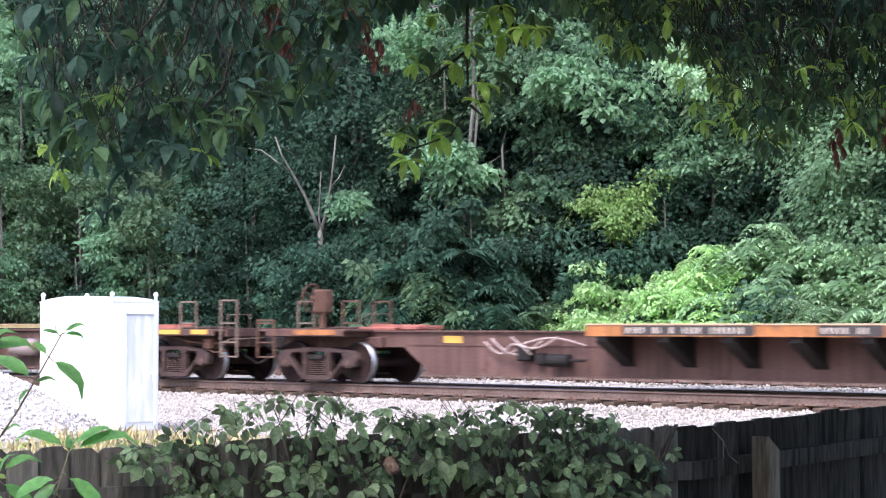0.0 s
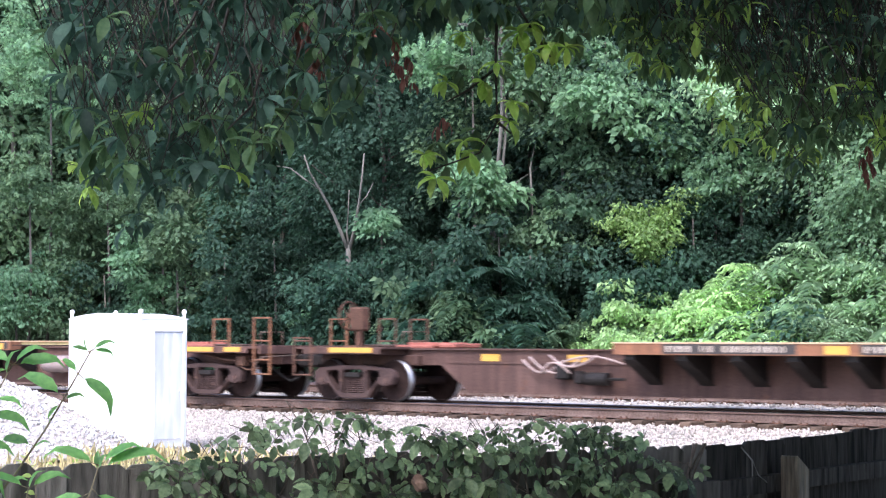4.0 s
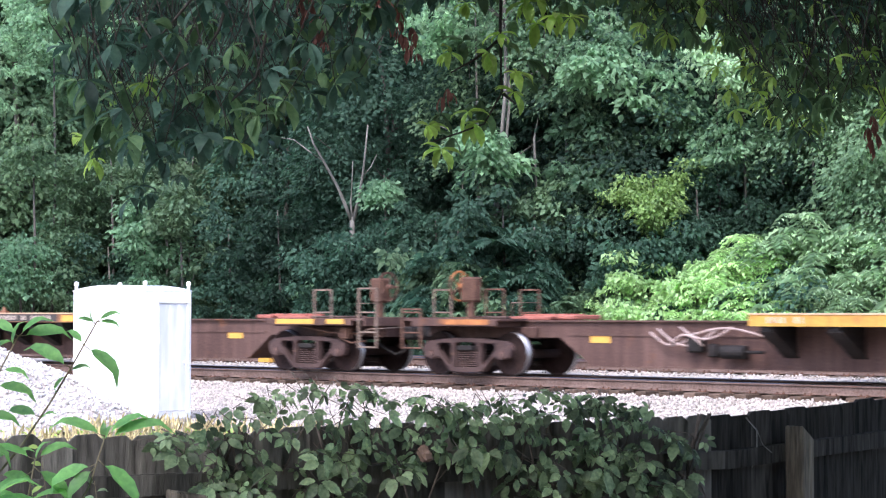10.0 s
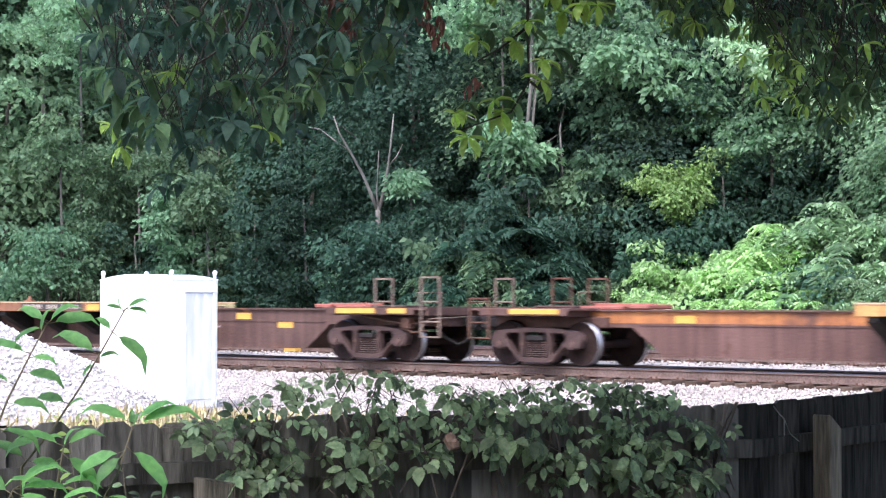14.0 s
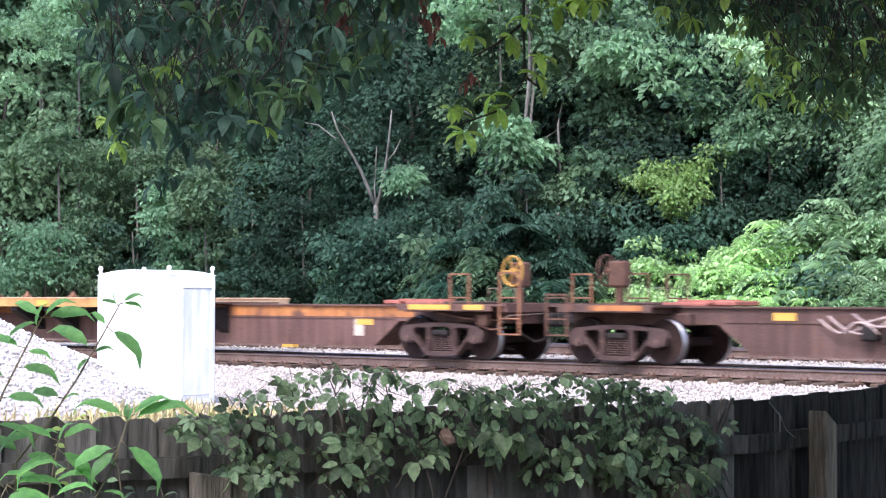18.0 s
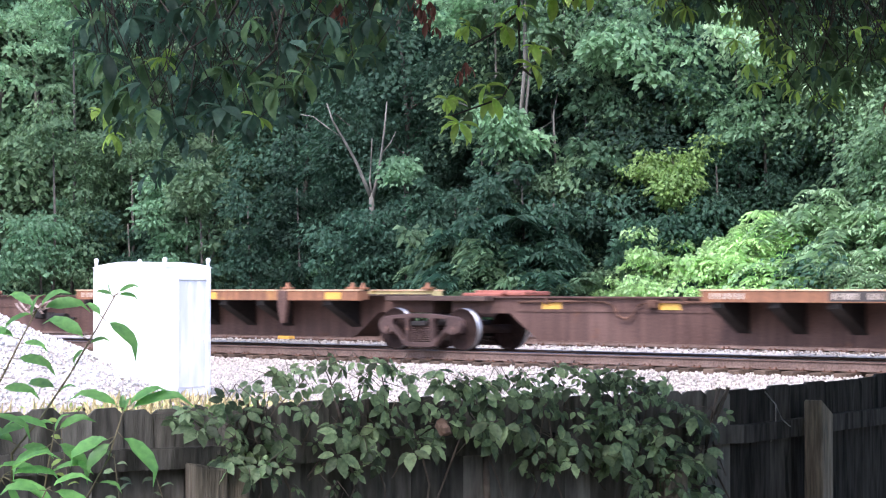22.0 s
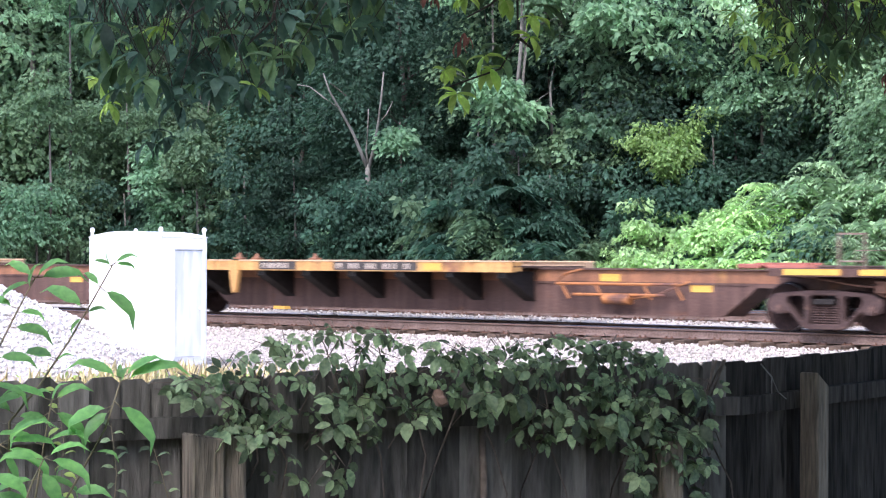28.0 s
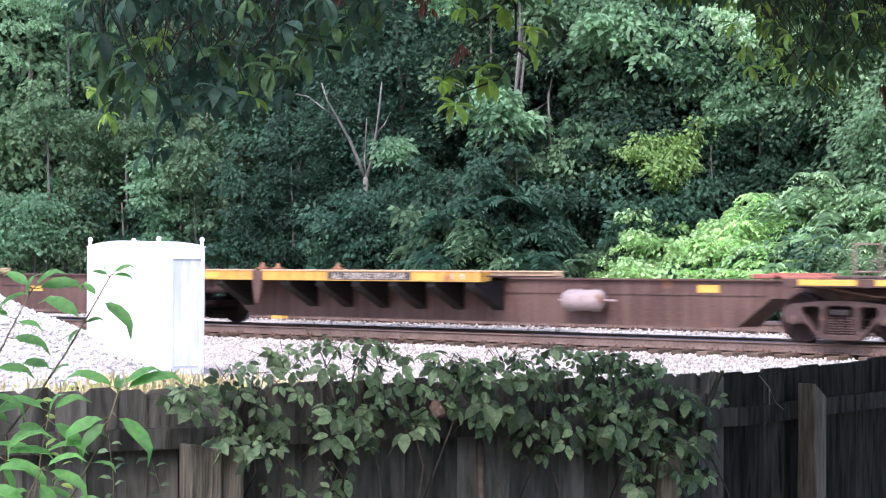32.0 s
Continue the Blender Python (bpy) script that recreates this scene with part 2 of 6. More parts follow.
L_MOSS = leafy("muted_yellow_green_leaves", (0.112, 0.2, 0.06), (0.19, 0.3, 0.095), 0.3)
L_BRIGHT_2 = leafy("cool_bright_sumac_leaves", (0.1856, 0.2932, 0.1619), (0.2883, 0.408, 0.2393), 0.33, per_object=0.2)
L_YELLOW = leafy("yellow_green_leaves", (0.18, 0.28, 0.07), (0.29, 0.4, 0.11), 0.35)
L_BRIGHT = leafy("bright_sumac_leaves", (0.27, 0.435, 0.185), (0.41, 0.585, 0.28), 0.33, per_object=0.15)
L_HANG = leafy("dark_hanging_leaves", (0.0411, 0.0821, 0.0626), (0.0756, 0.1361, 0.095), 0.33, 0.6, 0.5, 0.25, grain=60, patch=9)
# Lighter copies of the hanging leaves: light from beyond is put into their colour.
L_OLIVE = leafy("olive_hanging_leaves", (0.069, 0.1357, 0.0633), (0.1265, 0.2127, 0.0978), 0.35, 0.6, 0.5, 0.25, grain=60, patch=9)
L_HANG_LIT = leafy("light_painted_yellow_green_leaves", (0.25, 0.4, 0.1), (0.4, 0.58, 0.17), 0.4, grain=60, patch=9)
L_RED = leafy("withered_red_brown_leaves", (0.15, 0.062, 0.042), (0.27, 0.115, 0.08), 0.2)
L_VINE = surface("creeper_leaves", (0.0766, 0.1288, 0.0644), (0.2159, 0.2898, 0.1481), 0.48, 0, 70, 12, 0.25, spots=((0.13, 0.1, 0.06), 26, 0.66), island=0.75, thin=0.25, sheen=0.35)
M_DEADLEAF = surface("brown_dead_leaf", (0.1, 0.06, 0.038), (0.2, 0.13, 0.09), 0.9, 0, 40, 10, 0.4)
M_DRY = surface("dry_straw_grass", (0.4, 0.33, 0.15), (0.62, 0.52, 0.28), 0.9, 0, 20, 3, 0, island=0.3)
# The trees' shade on the second fence is put into this darker wood colour.
M_WOOD_DARK = surface("shade_darkened_fence_wood", (0.0154, 0.0143, 0.0121), (0.0726, 0.066, 0.055), 0.9, 0, 10, 2.5, 0.5, per_object=0.3, stretch=(5, 5, 0.5), spots=((0.014, 0.014, 0.012), 5, 0.6), sheen=0.1)
L_WEED = leafy("fresh_weed_leaves", (0.0952, 0.2464, 0.0784), (0.1848, 0.4032, 0.1232), 0.4, 0.5, 0.3, grain=60, patch=9)


# ---- mesh helpers ----
def part(name, bm, material, parent, label=""):
    """Links a bmesh (or a finished mesh) as one object under its parent."""
    if isinstance(bm, bpy.types.Mesh):
        me = bm
    else:
        me = bpy.data.meshes.new(name)
        bm.to_mesh(me)
        bm.free()
    if material and not me.materials:
        me.materials.append(material)
    ob = new(name, me)
    ob.parent = parent
    if label:
        tagged(ob, label)
    return ob


def thing(name, m, label, category, group=""):
    ob = new(name)
    ob.matrix_basis = m
    return tagged(ob, label, category, group)


def mesh_of(name, verts, faces, material=None, smooth=False):
    """A mesh from vertex and face arrays in which all faces have the same number of corners."""
    verts, faces = np.asarray(verts, np.float32), np.asarray(faces, np.int32)
    me = bpy.data.meshes.new(name)
    count, sides = faces.shape
    me.vertices.add(len(verts))
    me.vertices.foreach_set("co", verts.ravel())
    me.loops.add(count * sides)
    me.loops.foreach_set("vertex_index", faces.ravel())
    me.polygons.add(count)
    me.polygons.foreach_set("loop_start", np.arange(0, count * sides, sides, dtype=np.int32))
    me.update(calc_edges=True)
    if smooth:
        me.polygons.foreach_set("use_smooth", np.ones(count, bool))
    if material:
        me.materials.append(material)
    return me


def box(bm, x0, x1, y0, y1, z0, z1, bevel=0.0):
    made = bmesh.ops.create_cube(bm, size=1, matrix=Matrix.Translation(((x0 + x1) / 2, (y0 + y1) / 2, (z0 + z1) / 2)) @ Matrix.Diagonal((x1 - x0, y1 - y0, z1 - z0, 1)))
    if bevel:
        edges = list({e for v in made["verts"] for e in v.link_edges})
        bmesh.ops.bevel(bm, geom=edges, offset=bevel, segments=1, affect="EDGES")
    return bm


def prism(bm, outline, y0, y1):
    """Extrudes an outline of (x, z) points from y0 to y1."""
    a = [bm.verts.new((x, y0, z)) for x, z in outline]
    b = [bm.verts.new((x, y1, z)) for x, z in outline]
    n = len(a)
    bm.faces.new(a)
    bm.faces.new(b[::-1])
    for i in range(n):
        bm.faces.new((a[i], b[i], b[(i + 1) % n], a[(i + 1) % n]))
    bmesh.ops.recalc_face_normals(bm, faces=bm.faces)
    return bm


def rod(bm, a, b, r0, r1=None, sides=8):
    a, b = Vector(a), Vector(b)
    turn = (b - a).to_track_quat("Z", "Y").to_matrix().to_4x4()
    bmesh.ops.create_cone(bm, cap_ends=True, segments=sides, radius1=r0, radius2=r0 if r1 is None else r1, depth=(b - a).length, matrix=Matrix.Translation((a + b) / 2) @ turn)
    return bm


def chain(bm, points, r0, r1=None, sides=6):
    """A bent tube of tapering width through the points."""
    r1 = r0 if r1 is None else r1
    pts = [Vector(p) for p in points]
    rings = []
    for i, p in enumerate(pts):
        way = (pts[min(i + 1, len(pts) - 1)] - pts[max(i - 1, 0)]).normalized()
        side = way.orthogonal().normalized()
        other = way.cross(side)
        r = r0 + (r1 - r0) * i / (len(pts) - 1)
        rings.append([bm.verts.new(p + r * (side * math.cos(k * math.tau / sides) + other * math.sin(k * math.tau / sides))) for k in range(sides)])
    for p, q in zip(rings, rings[1:]):
        ref = min(range(sides), key=lambda k: (q[k].co - p[0].co).length)
        for k in range(sides):
            f = bm.faces.new((p[k], p[(k + 1) % sides], q[(k + 1 + ref) % sides], q[(k + ref) % sides]))
            f.smooth = True
    bm.faces.new(rings[0][::-1])
    bm.faces.new(rings[-1])
    return bm


def leaf_mesh(name, at, along, face, length, width, material, fine=False, droop=0.25, belly=(0.42, 0.36)):
    """Many leaves as one mesh: each a folded blade from its foot along its way, with the face's normal."""
    at, along, face = (np.asarray(a, float) for a in (at, along, face))
    along = along / np.linalg.norm(along, axis=1, keepdims=True)
    side = np.cross(along, face)
    side /= np.linalg.norm(side, axis=1, keepdims=True) + 1e-9
    up = np.cross(side, along)
    length, width = np.asarray(length, float)[:, None], np.asarray(width, float)[:, None]
    if fine == "toothed":
        stations = [(0.05, 0.1), (0.14, 0.3), (0.2, 0.28), (0.31, 0.45), (0.36, 0.4), (0.48, 0.5), (0.53, 0.43), (0.64, 0.44), (0.69, 0.35), (0.79, 0.31), (0.84, 0.22), (0.92, 0.14)]
        shape = [(0, 0, 0)]
        for k, (l, w) in enumerate(stations):
            lift = 0.07 * w * (1 + 0.5 * math.sin(k * 2.1)) - droop * l * l
            shape += [(l, w, lift + 0.05), (l - 0.04, 0, -droop * l * l), (l, -w, lift + 0.04)]
        shape.append((1, 0, -droop))
        last = 3 * len(stations) - 2
        tris = [(0, 2, 1), (0, 3, 2), (last, last + 1, last + 3), (last + 1, last + 2, last + 3)]
        for i in range(1, last, 3):
            tris += [(i, i + 1, i + 4), (i, i + 4, i + 3), (i + 1, i + 2, i + 5), (i + 1, i + 5, i + 4)]
    elif fine:
        wide, far = belly
        shape = [(0, 0, 0)]
        for l, w, h in ((0.09, 0.42 * wide, 0.02), (0.28, 0.9 * wide + 0.05, 0.04), (0.55, max(belly), 0.04), (0.8, 0.7 * far, -0.03)):
            shape += [(l, w, h + 0.06), (l, 0, h), (l, -w, h + 0.06)]
        shape.append((1, 0, -droop))
        tris = [(0, 2, 1), (0, 3, 2), (10, 11, 13), (11, 12, 13)]
        for i in (1, 4, 7):
            tris += [(i, i + 1, i + 4), (i, i + 4, i + 3), (i + 1, i + 2, i + 5), (i + 1, i + 5, i + 4)]
    else:
        shape = [(0, 0, 0), (0.45, 0.5, 0.1), (1, 0, -droop), (0.45, -0.5, 0.1)]
        tris = [(0, 2, 1), (0, 3, 2)]
    corners = [at + along * (length * l) + side * (width * w) + up * (length * h) for l, w, h in shape]
    k, n = len(shape), len(at)
    verts = np.stack(corners, axis=1).reshape(-1, 3)
    faces = (np.arange(n)[:, None, None] * k + np.asarray(tris)[None]).reshape(-1, 3)
    return mesh_of(name, verts, faces, material, bool(fine))


# ---- the plan: the near rail runs through START along WAY, OUT points away from the porch ----
WAY = Vector((0.7718, -0.6359, 0))
OUT = Vector((0.6359, 0.7718, 0))
START = Vector((0, 38.68, 0))
GAUGE = 1.505
TURN = math.degrees(math.atan2(WAY.y, WAY.x))


def track(u, v, z=0.0):
    """The place u metres along the near rail and v metres beyond it."""
    return START + WAY * u + OUT * v + Vector((0, 0, z))


def ground_height(x, y):
    v = (x - START.x) * OUT.x + (y - START.y) * OUT.y
    return float(np.interp(v, (-60, -24, -16, -13, -2.6, -1.1, -0.7, 2.2, 3.0, 7.2, 8.6, 10.5, 14.0, 60), (-1.15, -1.05, -0.9, -0.6, -0.55, -0.33, -0.3, -0.2, -0.02, 0.0, -0.15, -0.4, -0.4, 15)))


# ---- ground ----
def build_ground():
    us = np.concatenate([np.linspace(-900, -60, 12), np.linspace(-50, 50, 101), np.linspace(60, 900, 12)])
    vs = np.concatenate([np.linspace(-900, -60, 10), np.linspace(-56, -16, 21), np.linspace(-15, 14, 88), np.linspace(16, 60, 12), np.linspace(80, 900, 10)])
    verts = []
    for v in vs:
        for u in us:
            p = track(u, v)
            lump = 0.05 * noise.noise(Vector((p.x * 0.7, p.y * 0.7, 0))) if not -1.2 < v < 9 else 0
            verts.append((p.x, p.y, ground_height(p.x, p.y) + lump))
    n = len(us)
    faces = [(j * n + i, j * n + i + 1, (j + 1) * n + i + 1, (j + 1) * n + i) for j in range(len(vs) - 1) for i in range(n - 1)]
    me = mesh_of("ground", verts, faces, smooth=True)
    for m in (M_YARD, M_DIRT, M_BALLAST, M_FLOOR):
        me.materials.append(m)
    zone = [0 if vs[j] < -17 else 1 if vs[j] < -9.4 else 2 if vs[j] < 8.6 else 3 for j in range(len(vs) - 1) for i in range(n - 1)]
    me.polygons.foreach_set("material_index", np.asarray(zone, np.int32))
    return tagged(new("ground", me), "white gravel track bed between weedy yard and woodland floor", "ground", kind="structure")


build_ground()


def stones(name, centres, size, seed, label, material=M_STONE):
    """Loose broken stones, each a squashed irregular eight-sided lump."""
    r = np.random.default_rng(seed)
    n = len(centres)
    base = np.array([(1, 0, 0), (-1, 0, 0), (0, 1, 0), (0, -1, 0), (0, 0, 1), (0, 0, -1)], float)
    tri = np.array([(0, 2, 4), (2, 1, 4), (1, 3, 4), (3, 0, 4), (2, 0, 5), (1, 2, 5), (3, 1, 5), (0, 3, 5)])
    turn = np.linalg.qr(r.normal(size=(n, 3, 3)))[0]
    lump = base[None] * r.uniform(0.6, 1.25, (n, 6, 1)) * (size * r.uniform(0.55, 1.3, (n, 1, 1)))
    verts = np.einsum("nij,nkj->nki", turn, lump) + np.asarray(centres)[:, None]
    faces = (np.arange(n)[:, None, None] * 6 + tri[None]).reshape(-1, 3)
    return tagged(new(name, mesh_of(name, verts.reshape(-1, 3), faces, material)), label, "gravel", kind="stuff")


def spread_ballast():
    r = np.random.default_rng(5)
    centres = []
    for _ in range(82000):
        u, v = r.uniform(-17, 15), -0.1 - 9.6 * r.uniform() ** 1.1
        p = track(u, v)
        centres.append((p.x, p.y, ground_height(p.x, p.y) + r.uniform(-0.012, 0.03)))
    for _ in range(12000):
        u, v = r.uniform(-17, 18), r.uniform(2.2, 8.2)
        if 3.85 < v < 6.3:
            continue
        p = track(u, v)
        centres.append((p.x, p.y, ground_height(p.x, p.y) + r.uniform(-0.012, 0.03)))
    stones("ballast", centres, 0.031, 6, "loose white limestone ballast along the tracks")


spread_ballast()


def build_pile():
    """A heap of spare ballast beside the signal case."""
    r = np.random.default_rng(9)
    cx, cy, peak, slope = -9.4, 31.5, 2.1, 0.47
    rings, sides = 22, 64
    verts, faces = [], []
    for i in range(rings + 1):
        d = 4.3 * i / rings
        for k in range(sides):
            a = k * math.tau / sides
            x, y = cx + d * math.cos(a), cy + d * math.sin(a)
            h = peak - slope * math.sqrt(d * d + 0.1) + 0.14 * noise.noise(Vector((x * 1.3, y * 1.3, 4)))
            verts.append((x, y, ground_height(x, y) - 0.05 + max(h, 0)))
    for i in range(rings):
        for k in range(sides):
            faces.append((i * sides + k, (i + 1) * sides + k, (i + 1) * sides + (k + 1) % sides, i * sides + (k + 1) % sides))
    heap = tagged(new("ballast_mound", mesh_of("ballast_mound", verts, faces, M_BALLAST, True)), "heap of white and gray limestone ballast beside the signal case", "gravel heap")
    centres = []
    for _ in range(14000):
        d, a = 4.2 * math.sqrt(r.uniform()), r.uniform(0, math.tau)
        x, y = cx + d * math.cos(a), cy + d * math.sin(a)
        h = peak - slope * math.sqrt(d * d + 0.1) + 0.14 * noise.noise(Vector((x * 1.3, y * 1.3, 4)))
        centres.append((x, y, ground_height(x, y) - 0.04 + max(h, 0) + r.uniform(-0.01, 0.025)))
    # Stones of the heap, with its bright light painted into them.
    loose = stones("loose_stone_cover", centres, 0.032, 10, "loose stones on the heap", M_STONE_BRIGHTENED)
    del loose["category"]
    loose.parent = heap
    loose["kind"] = "stuff"


build_pile()


# ---- tracks ----
def rail_mesh(name, length):
    half = [(0.076, 0.0), (0.076, 0.012), (0.012, 0.032), (0.009, 0.13), (0.036, 0.142), (0.036, 0.168), (0.024, 0.18)]
    outline = half + [(-y, z) for y, z in half[::-1]]
    bm = bmesh.new()
    rings = [[bm.verts.new((x, y, z - 0.18)) for y, z in outline] for x in (-length / 2, length / 2)]
    n = len(outline)
    for i in range(n):
        f = bm.faces.new((rings[0][i], rings[0][(i + 1) % n], rings[1][(i + 1) % n], rings[1][i]))
        f.material_index = 1 if 5 <= i <= 7 else 0
    bm.faces.new(rings[0][::-1])
    bm.faces.new(rings[1])
    bmesh.ops.recalc_face_normals(bm, faces=bm.faces)
    me = bpy.data.meshes.new(name)
    bm.to_mesh(me)
    bm.free()
    me.materials.append(M_RAIL_WEB)
    me.materials.append(M_RAIL_TOP)
    return me


RAIL = rail_mesh("rail", 640)
tie_bm = bmesh.new()
box(tie_bm, -0.115, 0.115, -1.3, 1.3, -0.18, 0.0, 0.012)
TIE = bpy.data.meshes.new("tie")
tie_bm.to_mesh(TIE)
tie_bm.free()
TIE.materials.append(M_TIE)
plate_bm = bmesh.new()
box(plate_bm, -0.09, 0.09, -0.18, 0.18, 0, 0.018, 0.004)
for sx in (-0.06, 0.06):
    for sy in (-0.1, 0.1):
        box(plate_bm, sx - 0.012, sx + 0.012, sy - 0.016, sy + 0.016, 0.018, 0.045)
PLATE = bpy.data.meshes.new("tie_plate")
plate_bm.to_mesh(PLATE)
plate_bm.free()
PLATE.materials.append(M_PLATE)


def build_track(offset, z, label, seed, near_ties):
    r = random.Random(seed)
    base = thing("railway_track", Matrix.LocRotScale(track(0, offset + GAUGE / 2, z), Euler((0, 0, radians(TURN))), None), label, "railway track")
    tagged(base, kind="structure")
    for y in (-GAUGE / 2, GAUGE / 2):
        part("rail", RAIL, None, base).location = (0, y, 0)
    for i in range(-near_ties, near_ties + 1):
        tie = part("tie", TIE, None, base)
        tie.location = (i * 0.53 + r.uniform(-0.03, 0.03), r.uniform(-0.05, 0.05), -0.195 + r.uniform(-0.008, 0.008))
        tie.rotation_euler = (0, 0, r.uniform(-0.02, 0.02))
        for y in (-GAUGE / 2, GAUGE / 2):
            plate = part("tie_plate", PLATE, None, tie)
            plate.location = (0, y, 0.001)
    far = bmesh.new()
    for i in range(near_ties + 1, 400):
        for s in (-1, 1):
            x = s * i * 0.53
            box(far, x - 0.115, x + 0.115, -1.3, 1.3, -0.375, -0.195)
    tagged(part("far_ties", far, M_TIE, base), kind="stuff")
    return base


build_track(0.0, 0.0, "near railway track with rusty rails on timber ties", 11, 34)
build_track(4.3, 0.2, "second railway track with rusty rails behind the train", 12, 34)


# ---- signal case beside the track ----
def build_case():
    w, d, h = 1.8, 1.01, 2.285
    case = thing("signal_case", Matrix.LocRotScale((-5.266, 31.5, ground_height(-5.266, 31.5)), Euler((0, 0, radians(TURN))), None), "white painted steel railway signal case on the gravel", "signal box")
    x0, y0 = -w, 0.0
    box(b := bmesh.new(), x0, 0, y0, d, 0.06, h - 0.14, 0.02)
    part("body", b, M_CAB, case)
    # low arched roof
    roof = bmesh.new()
    arch = [(x0 - 0.004 + (w + 0.008) * i / 12, h - 0.14 + 0.09 * math.sin(math.pi * i / 12) ** 0.8) for i in range(13)]
    prism(roof, [(x0 - 0.004, h - 0.15)] + arch + [(0.004, h - 0.15)], y0 - 0.004, d + 0.004)
    part("roof", roof, M_CAB, case)
    for x in (x0 + 0.08, -0.01):
        for y in (y0 + 0.01, d - 0.07):
            lug = bmesh.new()
            box(lug, x - 0.022, x + 0.022, y - 0.022, y + 0.022, h - 0.2, h - 0.04, 0.008)
            bmesh.ops.create_cone(lug, cap_ends=True, segments=12, radius1=0.042, radius2=0.042, depth=0.03, matrix=Matrix.Translation((x, y, h - 0.03)) @ Matrix.Rotation(math.pi / 2, 4, "X"))
            part("lifting_lug", lug, M_CAB, case)
    door = part("door", box(bmesh.new(), 0.0, 0.03, 0.27, d - 0.14, 0.2, h - 0.36, 0.01), M_CAB_DOOR, case, "bluish white door with faint vertical streaks")
    trim = bmesh.new()
    for y in (0.25, d - 0.12):
        box(trim, 0.0, 0.045, y - 0.02, y + 0.02, 0.16, h - 0.3)
    box(trim, 0.0, 0.05, 0.23, d - 0.1, h - 0.345, h - 0.3)
    part("door_frame", trim, M_CAB, case)
    lock = bmesh.new()
    rod(lock, (0.03, d - 0.2, 0.98), (0.09, d - 0.2, 0.98), 0.022)
    rod(lock, (0.08, d - 0.2, 0.86), (0.08, d - 0.2, 1.0), 0.014)
    part("handle", lock, M_CAB_DOOR, door)
    for z in (0.45, 1.4):
        part("hinge", rod(bmesh.new(), (0.04, 0.26, z - 0.06), (0.04, 0.26, z + 0.06), 0.016), M_CAB, door)
    part("plinth", box(bmesh.new(), x0 - 0.08, 0.08, y0 - 0.08, d + 0.08, -0.1, 0.06, 0.02), M_BALLAST, case, "pale concrete plinth")


build_case()


# ---- board fence ----
def fence_board(width, height, seed, material=M_WOOD):
    r = random.Random(seed)
    c = 0.026 if width < 0.13 else 0.021
    bm = bmesh.new()
    prism(bm, [(-width / 2, 0), (width / 2, 0), (width / 2, height - c * r.uniform(0.8, 1.3)), (width / 2 - c, height), (-width / 2 + c, height - 0.004), (-width / 2, height - c)], -0.009, 0.009)
    me = bpy.data.meshes.new("board")
    bm.to_mesh(me)
    bm.free()
    me.materials.append(material)
    return me


BOARDS = [fence_board(0.119, 1.84, s) for s in range(4)]
# Boards of the second fence, with shade painted into their wood.
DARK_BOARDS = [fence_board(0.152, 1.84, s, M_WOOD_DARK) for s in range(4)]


def build_fence(a, b, top_a, top_b, label, posts, seed, boards, wood, pitch):
    """A run of upright boards from a to b with two rails and its posts on the porch's side."""
    r = random.Random(seed)
    a, b = Vector(a), Vector(b)
    way = (b - a).normalized()
    run = (b - a).length
    fence = thing("board_fence", Matrix.LocRotScale((a.x, a.y, top_a - 1.84), Euler((0, 0, math.atan2(way.y, way.x))), None), label, "fence")
    rise = (top_b - top_a) / run
    x = 0.07
    while x < run:
        ob = part("board", boards[r.randrange(4)], None, fence)
        ob.location = (x, r.uniform(-0.001, 0.001), rise * x + r.uniform(-0.01, 0.009))
        ob.rotation_euler = (r.uniform(-0.003, 0.003), r.uniform(-0.002, 0.002), -0.09 + r.uniform(-0.015, 0.015))
        x += pitch
    for z in (0.35, 1.63):
        bar = bmesh.new()
        prism(bar, [(0, z), (run, z + rise * run), (run, z + 0.07 + rise * run), (0, z + 0.07)], -0.062, -0.022)
        part("rail", bar, wood, fence)
    for px, size, high, slant in posts:
        post = bmesh.new()
        s = size / 2
        prism(post, [(px - s, -0.05), (px + s, -0.05), (px + s, high - slant), (px - s, high)], -0.064 - size, -0.064)
        bmesh.ops.bevel(post, geom=post.edges[:], offset=0.006, segments=1, affect="EDGES")
        part("post", post, M_POST, fence)


build_fence((-3.55, 5.41, 0), (0.95, 7.872, 0), 0.775, 0.79, "weathered gray dog-eared board fence overgrown with creeper", ((2.87, 0.115, 1.66, 0.02), (2.975, 0.085, 1.66, 0.03), (4.76, 0.09, 1.56, 0.0), (0.4, 0.1, 1.7, 0.0)), 21, BOARDS, M_WOOD, 0.108)
build_fence((0.92, 7.86, 0), (3.6, 10.945, 0), 0.785, 0.87, "weathered board fence running on beyond the creeper, its shade put into the wood colour", ((0.5, 0.088, 1.79, 0.06), (2.9, 0.1, 1.7, 0.0)), 22, DARK_BOARDS, M_WOOD_DARK, 0.143)
# An unseen wall, added behind the porch to keep light off the yard.
tagged(new("house_wall", mesh_of("house_wall", [(-7, -2.5, -1.3), (7, -2.5, -1.3), (7, -2.5, 4.5), (-7, -2.5, 4.5), (-7, -2.8, -1.3), (7, -2.8, -1.3), (7, -2.8, 4.5), (-7, -2.8, 4.5)], [(0, 3, 2, 1), (4, 5, 6, 7), (3, 7, 6, 2), (0, 4, 7, 3), (1, 2, 6, 5), (0, 1, 5, 4)], M_WOOD)), "plain unseen wall added behind the porch to block light", "wall", kind="structure")


